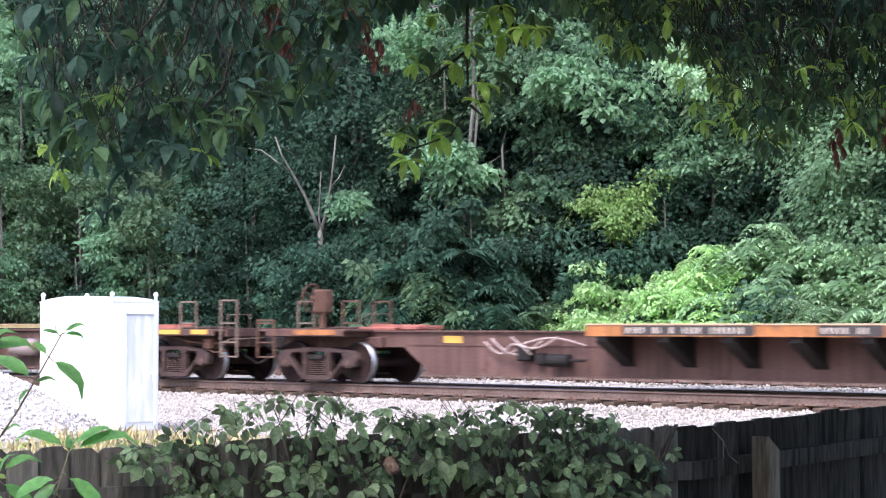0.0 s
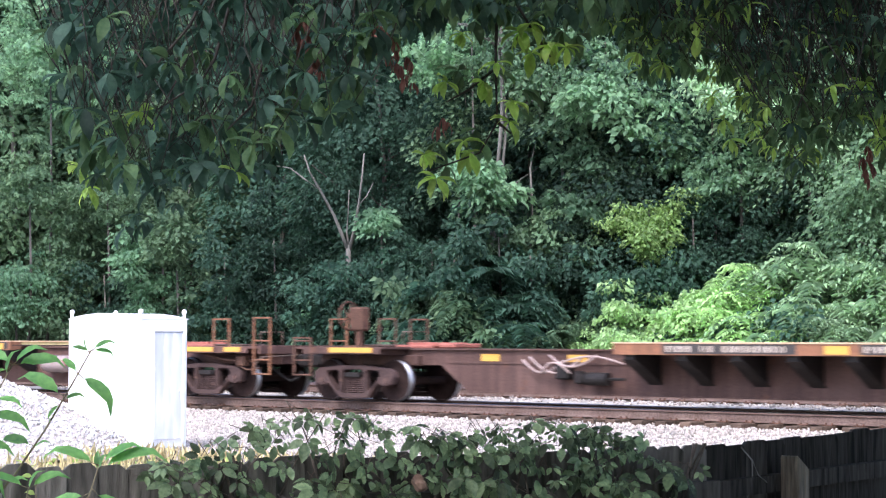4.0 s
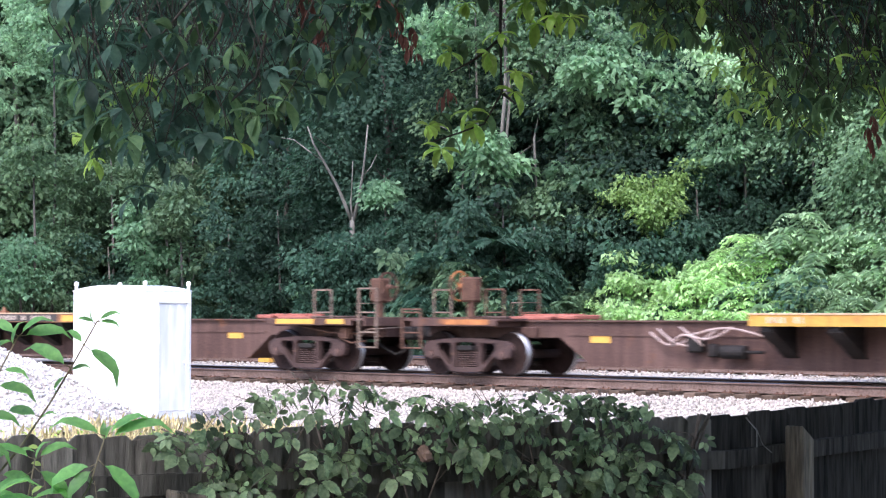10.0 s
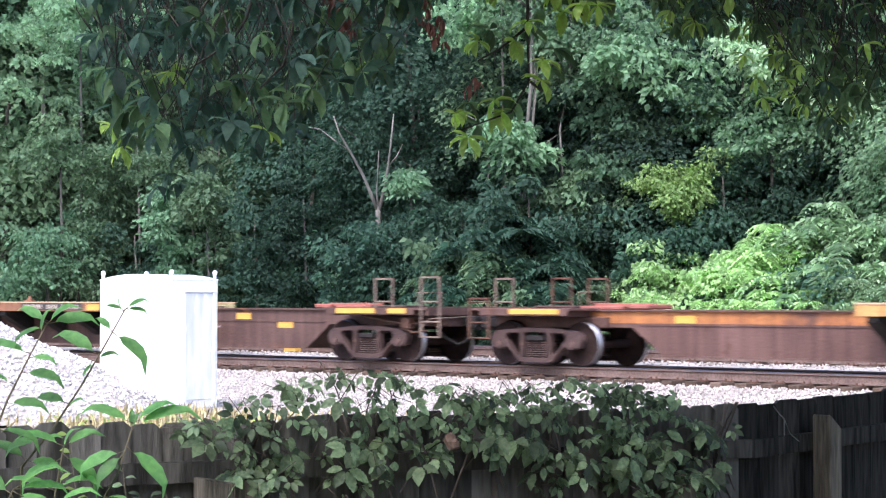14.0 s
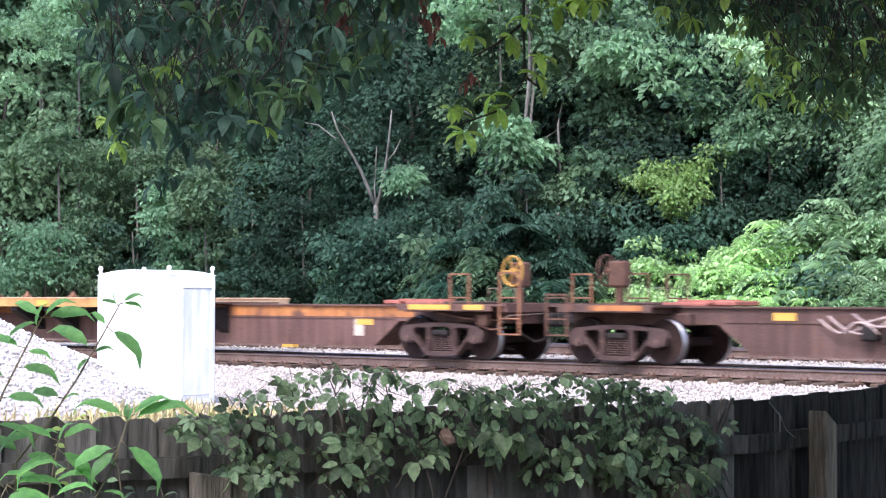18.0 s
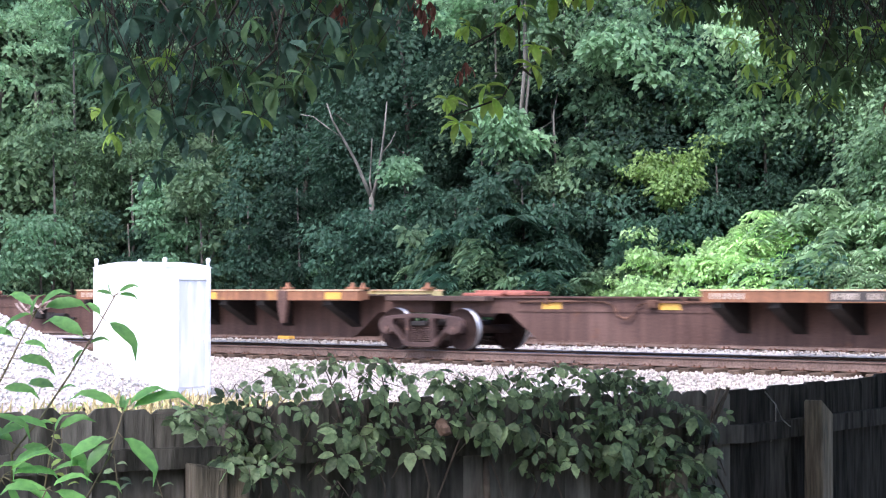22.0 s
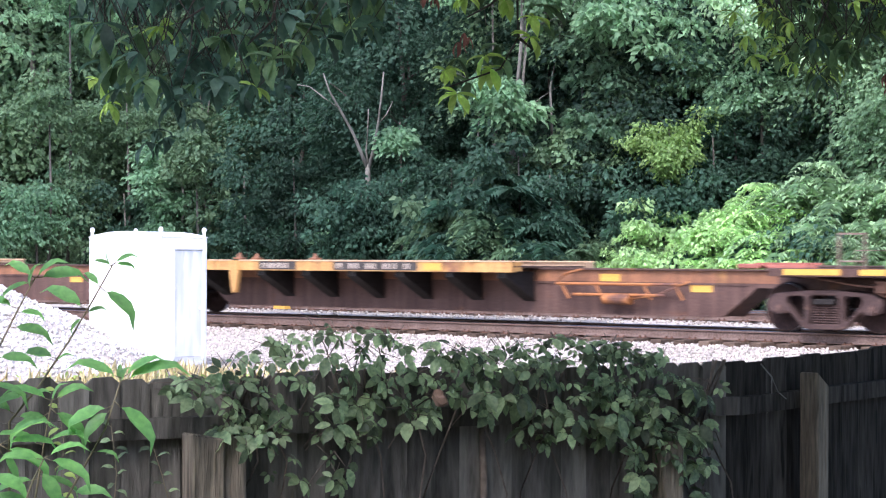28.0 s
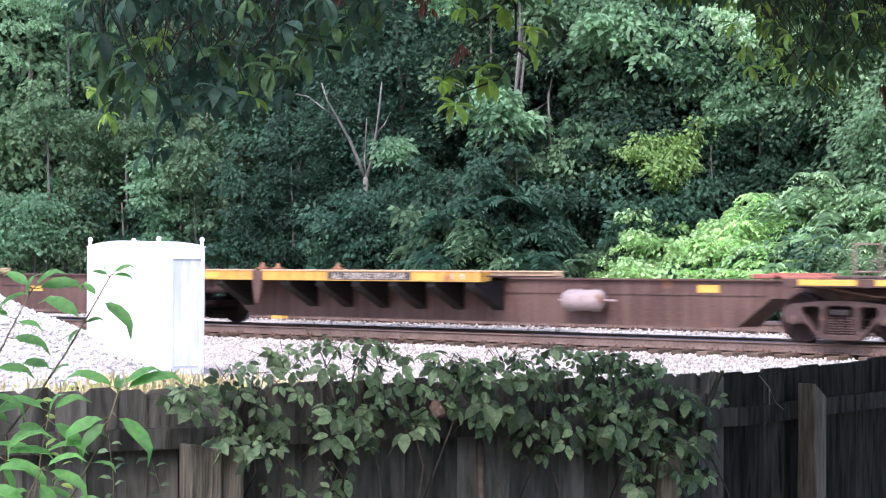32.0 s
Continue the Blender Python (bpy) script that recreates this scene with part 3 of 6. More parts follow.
def build_marker():
    """A yellow fitting beside the second track."""
    p = track(-9.85, 4.0, 0.02)
    box_ob = thing("track_marker", Matrix.LocRotScale(p, Euler((0, 0, radians(TURN))), None), "small yellow painted fitting beside the far rail", "track fitting")
    bm = bmesh.new()
    prism(bm, [(-0.2, 0.0), (0.2, 0.0), (0.17, 0.12), (0.1, 0.2), (-0.1, 0.2), (-0.17, 0.12)], -0.1, 0.1)
    part("housing", bm, M_SIGN, box_ob)


build_marker()


# ---- the train: articulated spine cars ----
CACHE = {}


def cached(key, build):
    if key not in CACHE:
        bm = build()
        me = bpy.data.meshes.new(key[0])
        bm.to_mesh(me)
        bm.free()
        CACHE[key] = me
    return CACHE[key]


def coated(key, build, material):
    """A mesh built once for each key and coat of paint."""
    full = (*key, material.name)
    if full not in CACHE:
        me = cached(key, build).copy()
        me.materials.clear()
        me.materials.append(material)
        CACHE[full] = me
    return CACHE[full]


def wheelset_mesh():
    bm = bmesh.new()
    profile = [(0.03, 0.0), (0.03, 0.11), (0.075, 0.12), (0.03, 0.16), (0.02, 0.36), (0.05, 0.385), (0.055, 0.415), (-0.06, 0.42), (-0.085, 0.447), (-0.09, 0.44), (-0.075, 0.385), (-0.03, 0.36), (-0.02, 0.16), (-0.07, 0.12), (-0.07, 0.09)]
    sides = 40
    for s in (-1, 1):
        rings = [[bm.verts.new((rad * math.cos(k * math.tau / sides), s * (0.755 + off), rad * math.sin(k * math.tau / sides))) for k in range(sides)] for off, rad in profile[1:]]
        for j, (p, q) in enumerate(zip(rings, rings[1:])):
            for k in range(sides):
                f = bm.faces.new((p[k], p[(k + 1) % sides], q[(k + 1) % sides], q[k]))
                f.smooth = True
                f.material_index = 1 if profile[j + 1][1] >= 0.412 and profile[j + 2][1] >= 0.412 and profile[j + 2][0] > -0.07 else 0
        cap = bm.faces.new(rings[0])
        cap.material_index = 0
    rod(bm, (0, -1.05, 0), (0, 1.05, 0), 0.085, sides=14)
    bmesh.ops.recalc_face_normals(bm, faces=bm.faces)
    me = bpy.data.meshes.new("wheelset")
    bm.to_mesh(me)
    bm.free()
    me.materials.append(M_WHEEL)
    me.materials.append(M_TREAD)
    return me


WHEELSET = wheelset_mesh()
BASE_HALF = 0.89
AXLE = 0.42


def sideframe_bm():
    """A cast frame with an arched top, two rounded three-cornered windows, a spring window and jaws over the bearings."""
    half = [(0.3, 0.06), (0.41, 0.09), (0.61, 0.3), (0.72, 0.38), (0.76, 0.32), (0.81, 0.33), (0.82, 0.48), (0.96, 0.48), (0.98, 0.34), (1.05, 0.35), (1.1, 0.5), (1.06, 0.61), (0.93, 0.67), (0.6, 0.7), (0.3, 0.73)]
    window = [(0.41, 0.63), (0.37, 0.58), (0.37, 0.26), (0.41, 0.2), (0.46, 0.21), (0.72, 0.5), (0.73, 0.57), (0.69, 0.62)]
    loops = [half + [(-x, z) for x, z in half[::-1]], window, [(-x, z) for x, z in window[::-1]], [(-0.28, 0.16), (0.28, 0.16), (0.28, 0.58), (0.23, 0.64), (-0.23, 0.64), (-0.28, 0.58)]]
    bm = bmesh.new()
    edges = []
    for loop in loops:
        vs = [bm.verts.new((x, -0.085, z)) for x, z in loop]
        edges += [bm.edges.new((vs[i], vs[(i + 1) % len(vs)])) for i in range(len(vs))]
    bmesh.ops.triangle_fill(bm, edges=edges, use_beauty=True)
    deep = bmesh.ops.extrude_face_region(bm, geom=bm.faces[:])
    bmesh.ops.translate(bm, vec=(0, 0.17, 0), verts=[v for v in deep["geom"] if isinstance(v, bmesh.types.BMVert)])
    bmesh.ops.recalc_face_normals(bm, faces=bm.faces)
    sharp = [e for e in bm.edges if len(e.link_faces) == 2 and e.calc_face_angle() > 0.6]
    bmesh.ops.bevel(bm, geom=sharp, offset=0.012, segments=1, affect="EDGES")
    # the ribs beside the spring window
    for s in (-1, 1):
        box(bm, s * 0.325 - 0.02, s * 0.325 + 0.02, -0.105, -0.08, 0.18, 0.64)
    return bm


def rigging_bm():
    """Brake beams and rods between the wheels."""
    bm = bmesh.new()
    for s in (-1, 1):
        box(bm, s * 0.44 - 0.05, s * 0.44 + 0.05, -0.72, 0.72, 0.26, 0.36, 0.01)
        box(bm, s * 0.5 - 0.03, s * 0.5 + 0.03, -0.86, -0.64, 0.2, 0.42, 0.01)
        rod(bm, (s * 0.44, -0.1, 0.32), (s * 0.2, -0.1, 0.78), 0.025)
    rod(bm, (-0.44, -0.12, 0.24), (0.44, -0.12, 0.24), 0.028)
    return bm


def bolster_bm():
    bm = bmesh.new()
    box(bm, -0.2, 0.2, -1.12, 1.12, 0.48, 0.58, 0.02)
    box(bm, -0.28, 0.28, -0.5, 0.5, 0.42, 0.66, 0.03)
    rod(bm, (0, 0, 0.64), (0, 0, 0.72), 0.2, sides=20)
    return bm


def spring_bm():
    """A stiff coil spring, as a ribbed column."""
    bm = bmesh.new()
    sides = 12
    profile = [(0.085 if k % 2 else 0.06, 0.165 + k * 0.021) for k in range(16)]
    rings = [[bm.verts.new((rad * math.cos(j * math.tau / sides), rad * math.sin(j * math.tau / sides), z)) for j in range(sides)] for rad, z in profile]
    for p, q in zip(rings, rings[1:]):
        for j in range(sides):
            bm.faces.new((p[j], p[(j + 1) % sides], q[(j + 1) % sides], q[j]))
    bm.faces.new(rings[0][::-1])
    bm.faces.new(rings[-1])
    return bm


def bearing_bm():
    bm = bmesh.new()
    rod(bm, (0, -0.1, 0), (0, 0.09, 0), 0.105, sides=18)
    rod(bm, (0, -0.125, 0), (0, -0.1, 0), 0.07, sides=12)
    box(bm, -0.11, 0.11, -0.07, 0.07, 0.06, 0.13, 0.01)
    return bm


WHEELS = []


def add_truck(car, x, car_start):
    truck = part("truck", cached(("truck",), bolster_bm), M_BLACK, car, "four-wheel freight truck with cast side frames")
    truck.location = (x, 0, 0)
    for s in (-1, 1):
        frame_ob = part("sideframe", cached(("sideframe",), sideframe_bm), M_CAST, truck)
        frame_ob.location = (0, s * 1.0, 0)
        for e in (-1, 0, 1):
            coil = part("spring", cached(("spring",), spring_bm), M_CAST, truck)
            coil.location = (e * 0.175, s * 1.0, 0)
        for e in (-1, 1):
            cup = part("bearing", cached(("bearing",), bearing_bm), M_CAST, truck)
            cup.location, cup.rotation_euler = (e * BASE_HALF, s * 1.0, AXLE), (0, 0, 0 if s < 0 else math.pi)
    part("brake_rigging", cached(("brake_rigging",), rigging_bm), M_BLACK, truck)
    for e in (-1, 1):
        pair = part("wheelset", WHEELSET, None, truck)
        pair.location = (e * BASE_HALF, 0, AXLE)
        WHEELS.append((pair, e * BASE_HALF, car_start + x))


SILL_TOP, SILL_LOW, SPINE_TOP, SPINE_LOW = 1.21, 0.985, 1.075, 0.22


def spine_bm(length):
    bm = bmesh.new()
    prism(bm, [(0.25, 0.74), (1.75, 0.74), (2.45, SPINE_LOW), (length - 2.45, SPINE_LOW), (length - 1.75, 0.74), (length - 0.25, 0.74), (length - 0.25, SPINE_TOP - 0.03), (0.25, SPINE_TOP - 0.03)], -0.36, 0.36)
    return bm


def flange_bm(length):
    bm = bmesh.new()
    box(bm, 0.22, length - 0.22, -0.43, 0.43, SPINE_TOP - 0.03, SPINE_TOP)
    for s in (-1, 1):
        box(bm, 1.9, length - 1.9, s * 0.36 - 0.02, s * 0.36 + 0.02, 0.78, 0.815)
        box(bm, 2.45, length - 2.45, s * 0.36 - 0.035, s * 0.36 + 0.035, SPINE_LOW - 0.012, SPINE_LOW + 0.012)
    return bm


def sill_bm(a, b):
    """A channel with its web outwards."""
    bm = bmesh.new()
    box(bm, a, b, -0.012, 0.012, SILL_LOW, SILL_TOP - 0.03)
    box(bm, a, b, 0.012, 0.14, SILL_LOW, SILL_LOW + 0.02)
    for x in (a, b - 0.02):
        box(bm, x, x + 0.02, 0.012, 0.3, SILL_LOW + 0.02, SILL_TOP - 0.03)
    return bm


def edge_bm(a, b):
    return box(bmesh.new(), a - 0.02, b + 0.02, -0.03, 0.06, SILL_TOP - 0.03, SILL_TOP, 0.004)


def bracket_bm():
    """A tapered cross bearer from the girder's foot to the sill, with a lip along its slope."""
    bm = bmesh.new()
    for dx in (0.0, -0.05):
        pts = [(-1.24, SILL_LOW + 0.02), (-1.24, SILL_LOW - 0.09), (-0.37, 0.44), (-0.37, SILL_LOW + 0.02)] if dx == 0 else [(-1.24, SILL_LOW - 0.08), (-1.24, SILL_LOW - 0.1), (-0.37, 0.425), (-0.37, 0.445)]
        x0, x1 = (-0.11, 0.11) if dx == 0 else (-0.14, 0.14)
        a = [bm.verts.new((x0, y, z)) for y, z in pts]
        b = [bm.verts.new((x1, y, z)) for y, z in pts]
        bm.faces.new(a), bm.faces.new(b[::-1])
        for i in range(4):
            bm.faces.new((a[i], b[i], b[(i + 1) % 4], a[(i + 1) % 4]))
    bmesh.ops.recalc_face_normals(bm, faces=bm.faces)
    return bm


def post_bm():
    bm = bmesh.new()
    prism(bm, [(-0.13, SILL_TOP - 0.02), (0.13, SILL_TOP - 0.02), (0.13, 0.9), (0.05, 0.5), (-0.05, 0.5), (-0.13, 0.9)], -0.1, 0.02)
    bmesh.ops.bevel(bm, geom=bm.edges[:], offset=0.008, segments=1, affect="EDGES")
    return bm


def pedestal_bm():
    bm = bmesh.new()
    box(bm, -0.11, 0.11, -0.09, 0.09, 0, 0.05, 0.008)
    bmesh.ops.create_cone(bm, cap_ends=True, segments=12, radius1=0.065, radius2=0.025, depth=0.1, matrix=Matrix.Translation((0, 0, 0.1)))
    return bm


def tank_bm():
    bm = bmesh.new()
    sides = 18
    prof = [(-0.47, 0.02), (-0.455, 0.1), (-0.41, 0.17), (-0.34, 0.2), (0.34, 0.2), (0.41, 0.17), (0.455, 0.1), (0.47, 0.02)]
    rings = [[bm.verts.new((x, r * math.cos(k * math.tau / sides), r * math.sin(k * math.tau / sides))) for k in range(sides)] for x, r in prof]
    for p, q in zip(rings, rings[1:]):
        for k in range(sides):
            bm.faces.new((p[k], p[(k + 1) % sides], q[(k + 1) % sides], q[k])).smooth = True
    bm.faces.new(rings[0]), bm.faces.new(rings[-1])
    rod(bm, (-0.58, 0, 0), (0.75, 0, 0.0), 0.022)
    for x in (-0.24, 0.24):
        box(bm, x - 0.03, x + 0.03, -0.05, 0.24, -0.215, 0.215)
    bmesh.ops.recalc_face_normals(bm, faces=bm.faces)
    return bm


def valve_bm():
    """Brake cylinder, valve body and levers on the girder's side."""
    bm = bmesh.new()
    rod(bm, (0.9, -0.2, 0.52), (1.4, -0.2, 0.52), 0.12, sides=16)
    box(bm, 0.15, 0.45, -0.22, 0.0, 0.5, 0.78, 0.03)
    box(bm, 0.55, 0.75, -0.16, 0.0, 0.42, 0.66, 0.03)
    rod(bm, (1.4, -0.2, 0.52), (1.75, -0.2, 0.52), 0.03)
    return bm


def pipes_bm():
    bm = bmesh.new()
    for x0, x1, z, drop, y in ((-0.5, 0.75, 0.92, -0.3, -0.14), (0.0, 1.1, 0.96, -0.22, -0.18), (-0.7, 0.3, 0.86, -0.24, -0.1), (0.2, 1.7, 0.8, 0.14, -0.12), (-0.2, 0.5, 0.62, 0.2, -0.2)):
        chain(bm, [(x0 + (x1 - x0) * k / 8, y - 0.05 * math.sin(math.pi * k / 8), z + drop * math.sin(math.pi * k / 8)) for k in range(9)], 0.02)
    return bm


def dip_pipe_bm():
    """An air pipe along the girder's top that dips round a bracket, with two clamps."""
    bm = bmesh.new()
    chain(bm, [(-2.6, 0, 0.97), (-1.4, 0, 0.985), (-0.5, 0, 0.97), (-0.3, -0.03, 0.9), (-0.16, -0.05, 0.7), (0.0, -0.05, 0.66), (0.14, -0.05, 0.72), (0.3, -0.03, 0.92), (0.5, 0, 0.98), (2.2, 0, 0.97)], 0.024)
    for x in (-1.9, 1.3):
        box(bm, x - 0.04, x + 0.04, -0.04, 0.06, 0.93, 1.04, 0.008)
    box(bm, 0.5, 0.72, -0.08, 0.06, 0.86, 1.02, 0.015)
    return bm


def rods_bm():
    """A long lever frame of pipes with a small cylinder below the girder's band."""
    bm = bmesh.new()
    for z, a, b in ((0.22, -1.5, 1.3), (0.02, -1.1, 1.0)):
        rod(bm, (a, -0.1, z), (b, -0.1, z), 0.028)
    for x in (-1.4, -0.6, 0.5, 1.2):
        rod(bm, (x, -0.1, 0.24), (x + 0.18, -0.08, -0.06), 0.024)
    rod(bm, (-0.35, -0.12, -0.06), (0.25, -0.12, -0.06), 0.1, sides=14)
    chain(bm, [(-1.5, -0.1, 0.22), (-1.3, -0.1, 0.4), (-0.9, -0.08, 0.5)], 0.02)
    chain(bm, [(0.25, -0.12, -0.06), (0.8, -0.1, 0.02), (1.5, -0.06, 0.28)], 0.02)
    return bm


def hitch_bm():
    """A folded trailer hitch lying on the girder."""
    bm = bmesh.new()
    box(bm, -0.75, 0.25, -0.4, 0.4, 0, 0.07, 0.015)
    box(bm, -0.5, 0.55, -0.3, -0.2, 0.05, 0.12, 0.01)
    box(bm, -0.5, 0.55, 0.2, 0.3, 0.05, 0.12, 0.01)
    box(bm, 0.4, 0.85, -0.42, 0.42, 0.01, 0.1, 0.02)
    return bm


def bars_bm(widths, height, depth=0.006):
    """Short upright strokes that stand for stencilled marks."""
    bm = bmesh.new()
    x = 0.0
    for w, gap in widths:
        box(bm, x, x + w, -depth, 0, 0, height)
        x += w + gap
    return bm


def lettering_mesh(words, width, height):
    """Upright letters of the built-in font, fitted into a panel."""
    curve = bpy.data.curves.new("lettering", "FONT")
    curve.body, curve.align_x, curve.align_y, curve.extrude = words, "CENTER", "CENTER", 0.002
    holder = bpy.data.objects.new("lettering_source", curve)
    me = bpy.data.meshes.new_from_object(holder)
    bpy.data.objects.remove(holder)
    bpy.data.curves.remove(curve)
    spots = np.array([v.co for v in me.vertices])
    low, high = spots.min(0), spots.max(0)
    k = min(width / (high[0] - low[0]), height / (high[1] - low[1]))
    for v in me.vertices:
        x, y = (v.co.x - (low[0] + high[0]) / 2) * k, (v.co.y - (low[1] + high[1]) / 2) * min(height / (high[1] - low[1]), k * 1.3)
        v.co = (x, -v.co.z, y)
    me.materials.append(M_PALE)
    return me


def add_unit(car, x0, length, sill_end, bare_left, sill, edge, spine, look_seed, tank, marks):
    """One platform between two trucks: a box girder, a sill-edged wheel platform at one end and bare girder at the other."""
    r = random.Random(look_seed)
    key = round(length, 2)
    girder = part("girder", coated(("girder", key), lambda: spine_bm(length), spine), None, car)
    girder.location = (x0, 0, 0)
    part("flange", coated(("flange", key), lambda: flange_bm(length), spine), None, girder)
    if look_seed // 10 in (5, 7):
        for s in (-1, 1):
            part("girder_band", box(bmesh.new(), 0.3, length - 0.3, s * 0.363 - 0.003, s * 0.363 + 0.003, 0.82, SPINE_TOP - 0.04), M_ORANGE if look_seed < 70 else M_BROWN_SILL, girder, "rusty upper band")
    ends = ((1.45, 3.5), (3.78, sill_end))
    for s in (-1, 1):
        def place(d):
            return x0 + (length - d if bare_left else d)
        for a, b in ends:
            lo, hi = sorted((place(a), place(b)))
            # The far sill gets a paler colour than the near one.
            beam = part("sill", coated(("sill", round(hi - lo, 2)), lambda: sill_bm(0, hi - lo), sill if s < 0 else M_TAN if sill in (M_YELLOW, M_OCHRE) else M_CREAM), None, car)
            beam.location, beam.rotation_euler = (lo if s < 0 else hi, s * 1.3, 0), (0, 0, 0 if s < 0 else math.pi)
            part("sill_edge", coated(("sill_edge", round(hi - lo, 2)), lambda: edge_bm(0, hi - lo), edge), None, beam)
        for d in (3.64,):
            leg = part("stanchion", coated(("stanchion",), post_bm, sill if look_seed // 10 in (5, 7) else spine), None, car)
            leg.location, leg.rotation_euler = (place(d), s * 1.25, 0), (0, 0, 0 if s < 0 else math.pi)
        for d in (1.75, 3.64):
            cone = part("pedestal", cached(("pedestal",), pedestal_bm), M_BROWN_SILL, car)
            cone.location = (place(d), s * 1.16, SILL_TOP)
        for i in range(7):
            d = 2.4 if i == 6 else 4.4 + (sill_end - 4.7) * i / 5
            # Black instead of the girder's paint: the platform's shade is put into the colour.
            arm = part("bracket", coated(("bracket",), bracket_bm, M_BLACK), None, car)
            arm.location, arm.rotation_euler = (place(d), 0, 0), (0, 0, 0 if s < 0 else math.pi)
    lo, hi = sorted((x0 + (length - 1.5 if bare_left else 1.5), x0 + (length - sill_end if bare_left else sill_end)))
    deck = part("deck_plate", coated(("deck_plate", sill_end), lambda: box(bmesh.new(), 0, sill_end - 1.5, -1.26, 1.26, 1.08, 1.11), M_DECK), None, car)
    deck.location = (lo, 0, 0)

    def bare(d):
        return x0 + (d if bare_left else length - d)
    fold = part("hitch", cached(("hitch",), hitch_bm), M_RED, car, "folded red trailer hitch")
    fold.location, fold.rotation_euler = (bare(1.3), 0, SPINE_TOP), (0, 0, 0 if bare_left else math.pi)
    if tank in "TY":
        drum = part("air_tank", coated(("air_tank",), tank_bm, M_YELLOW if tank == "Y" else M_TANK), None, car, "yellow painted air reservoir" if tank == "Y" else "dusty cylindrical air reservoir")
        drum.location = (bare(6.6 if bare_left else 5.7), -0.6, 0.66)
        if look_seed == 42:
            part("tank_label", cached(("tank_label",), lambda: box(bmesh.new(), -0.26, 0.2, -0.212, -0.2, 0.02, 0.1)), M_SIGN, drum, "yellow stencil plate")
        if tank == "Y":
            drum.location = (bare(6.0), -0.6, 0.7)
            rods = part("lever_frame", cached(("lever_frame",), rods_bm), M_ORANGE, car, "rusty orange brake rods and lever frame")
            rods.location = (bare(5.8), -0.45, 0.5)
    elif tank == "W":
        rods = part("lever_frame", cached(("lever_frame",), rods_bm), M_ORANGE, car, "rusty orange brake rods and lever frame")
        rods.location = (bare(4.6), -0.45, 0.56)
    elif tank == "B":
        case = part("valve_box", cached(("valve_box",), lambda: box(box(bmesh.new(), -0.5, 0.5, -0.25, 0.1, 0.62, 0.9, 0.03), -0.12, 0.12, -0.28, -0.24, 0.68, 0.84, 0.01)), M_ORANGE, car, "rusty orange valve box under the sill")
        case.location = (bare(9.2), -0.8, 0)
        plate = part("data_plate", cached(("data_plate",), lambda: box(bmesh.new(), -0.14, 0.14, -0.006, 0.0, -0.2, 0.2, 0.002)), M_PALE, girder, "pale data plate")
        plate.location = (length - 2.9, -0.362, 0.62)
    elif tank == "P":
        line = part("train_pipe", cached(("train_pipe",), dip_pipe_bm), M_PLATE, car, "rusty train pipe with a dip")
        line.location = (bare(4.6), -0.4, 0)
    elif tank in "VU":
        gear = part("brake_gear", cached(("brake_gear",), valve_bm), M_BLACK, car)
        gear.location = (bare(5.2 if tank == "V" else 8.2) - 0.6, -0.36, 0)
        part("brake_piping", cached(("brake_pipes",), pipes_bm), M_HOSE, gear)
    # stencilled marks on the platform's sill and coloured plates on the girder
    for d, w, h, back in marks:
        d = max(d, length - sill_end + 0.12) if bare_left else min(d, sill_end - w - 0.12)
        at = x0 + d
        if back:
            panel = part("marking_panel", box(bmesh.new(), 0, w, -0.004, 0, 0, h), M_DARKBOX, car)
            panel.location = (at, -1.314, SILL_LOW + 0.02)
        if isinstance(back, str):
            words = part("lettering", lettering_mesh(back, w - 0.1, h * 0.8), None, panel)
            words.location = (w / 2, -0.007, h / 2)
            continue
        strokes = []
        left = w - 0.16
        while left > 0.12:
            a = r.uniform(0.035, 0.065)
            gap = r.choice((0.05, 0.06, 0.06, 0.2))
            strokes.append((a, gap))
            left -= a + gap
        text = part("marking", bars_bm(strokes, h * 0.62), M_PALE, car)
        text["kind"] = "stuff"
        text.location = (at + 0.08, -1.32, SILL_LOW + 0.02 + h * 0.19)
    for d in (r.uniform(1.6, 2.2), r.uniform(5.0, 8.0)):
        strip = part("reflector", cached(("reflector",), lambda: box(bmesh.new(), -0.23, 0.23, -0.004, 0.004, -0.07, 0.07)), M_SIGN, car)
        at = length - d if bare_left else d
        for m, w, _, _ in marks:
            if m - 0.3 < at < m + w + 0.3:
                at = m + w + 0.4
        strip.location = (x0 + at, -1.317, 1.08)
    for d in (r.uniform(2.6, 3.2), r.uniform(4.2, 5.6))[:1 if look_seed % 3 else 2]:
        strip = part("reflector", cached(("reflector",), lambda: box(bmesh.new(), -0.23, 0.23, -0.004, 0.004, -0.07, 0.07)), M_SIGN, car)
        strip.location = (bare(d), -0.366, r.choice((0.9, 0.72)))


def ladder_bm(low, high, rungs):
    """A flat-bar ladder: two uprights, a top bar and rungs."""
    bm = bmesh.new()
    for x in (-0.24, 0.24):
        box(bm, x - 0.021, x + 0.021, -0.012, 0.012, low, high)
    box(bm, -0.261, 0.261, -0.014, 0.014, high - 0.035, high)
    for z in rungs:
        rod(bm, (-0.24, 0, z), (0.24, 0, z), 0.017, sides=6)
    return bm


def end_deck_bm(reach):
    """The deck over an outer truck, its side plates, the draft box below it and the striker at its end."""
    bm = bmesh.new()
    box(bm, -1.0, reach, -1.29, 1.29, 1.05, 1.1, 0.008)
    box(bm, reach - 0.05, reach + 0.03, -1.25, 1.25, 0.94, 1.12, 0.01)
    for x in (-0.75, -0.1, 0.55, 1.15):
        box(bm, x - 0.05, x + 0.05, -1.26, 1.26, 0.94, 1.05)
    return bm


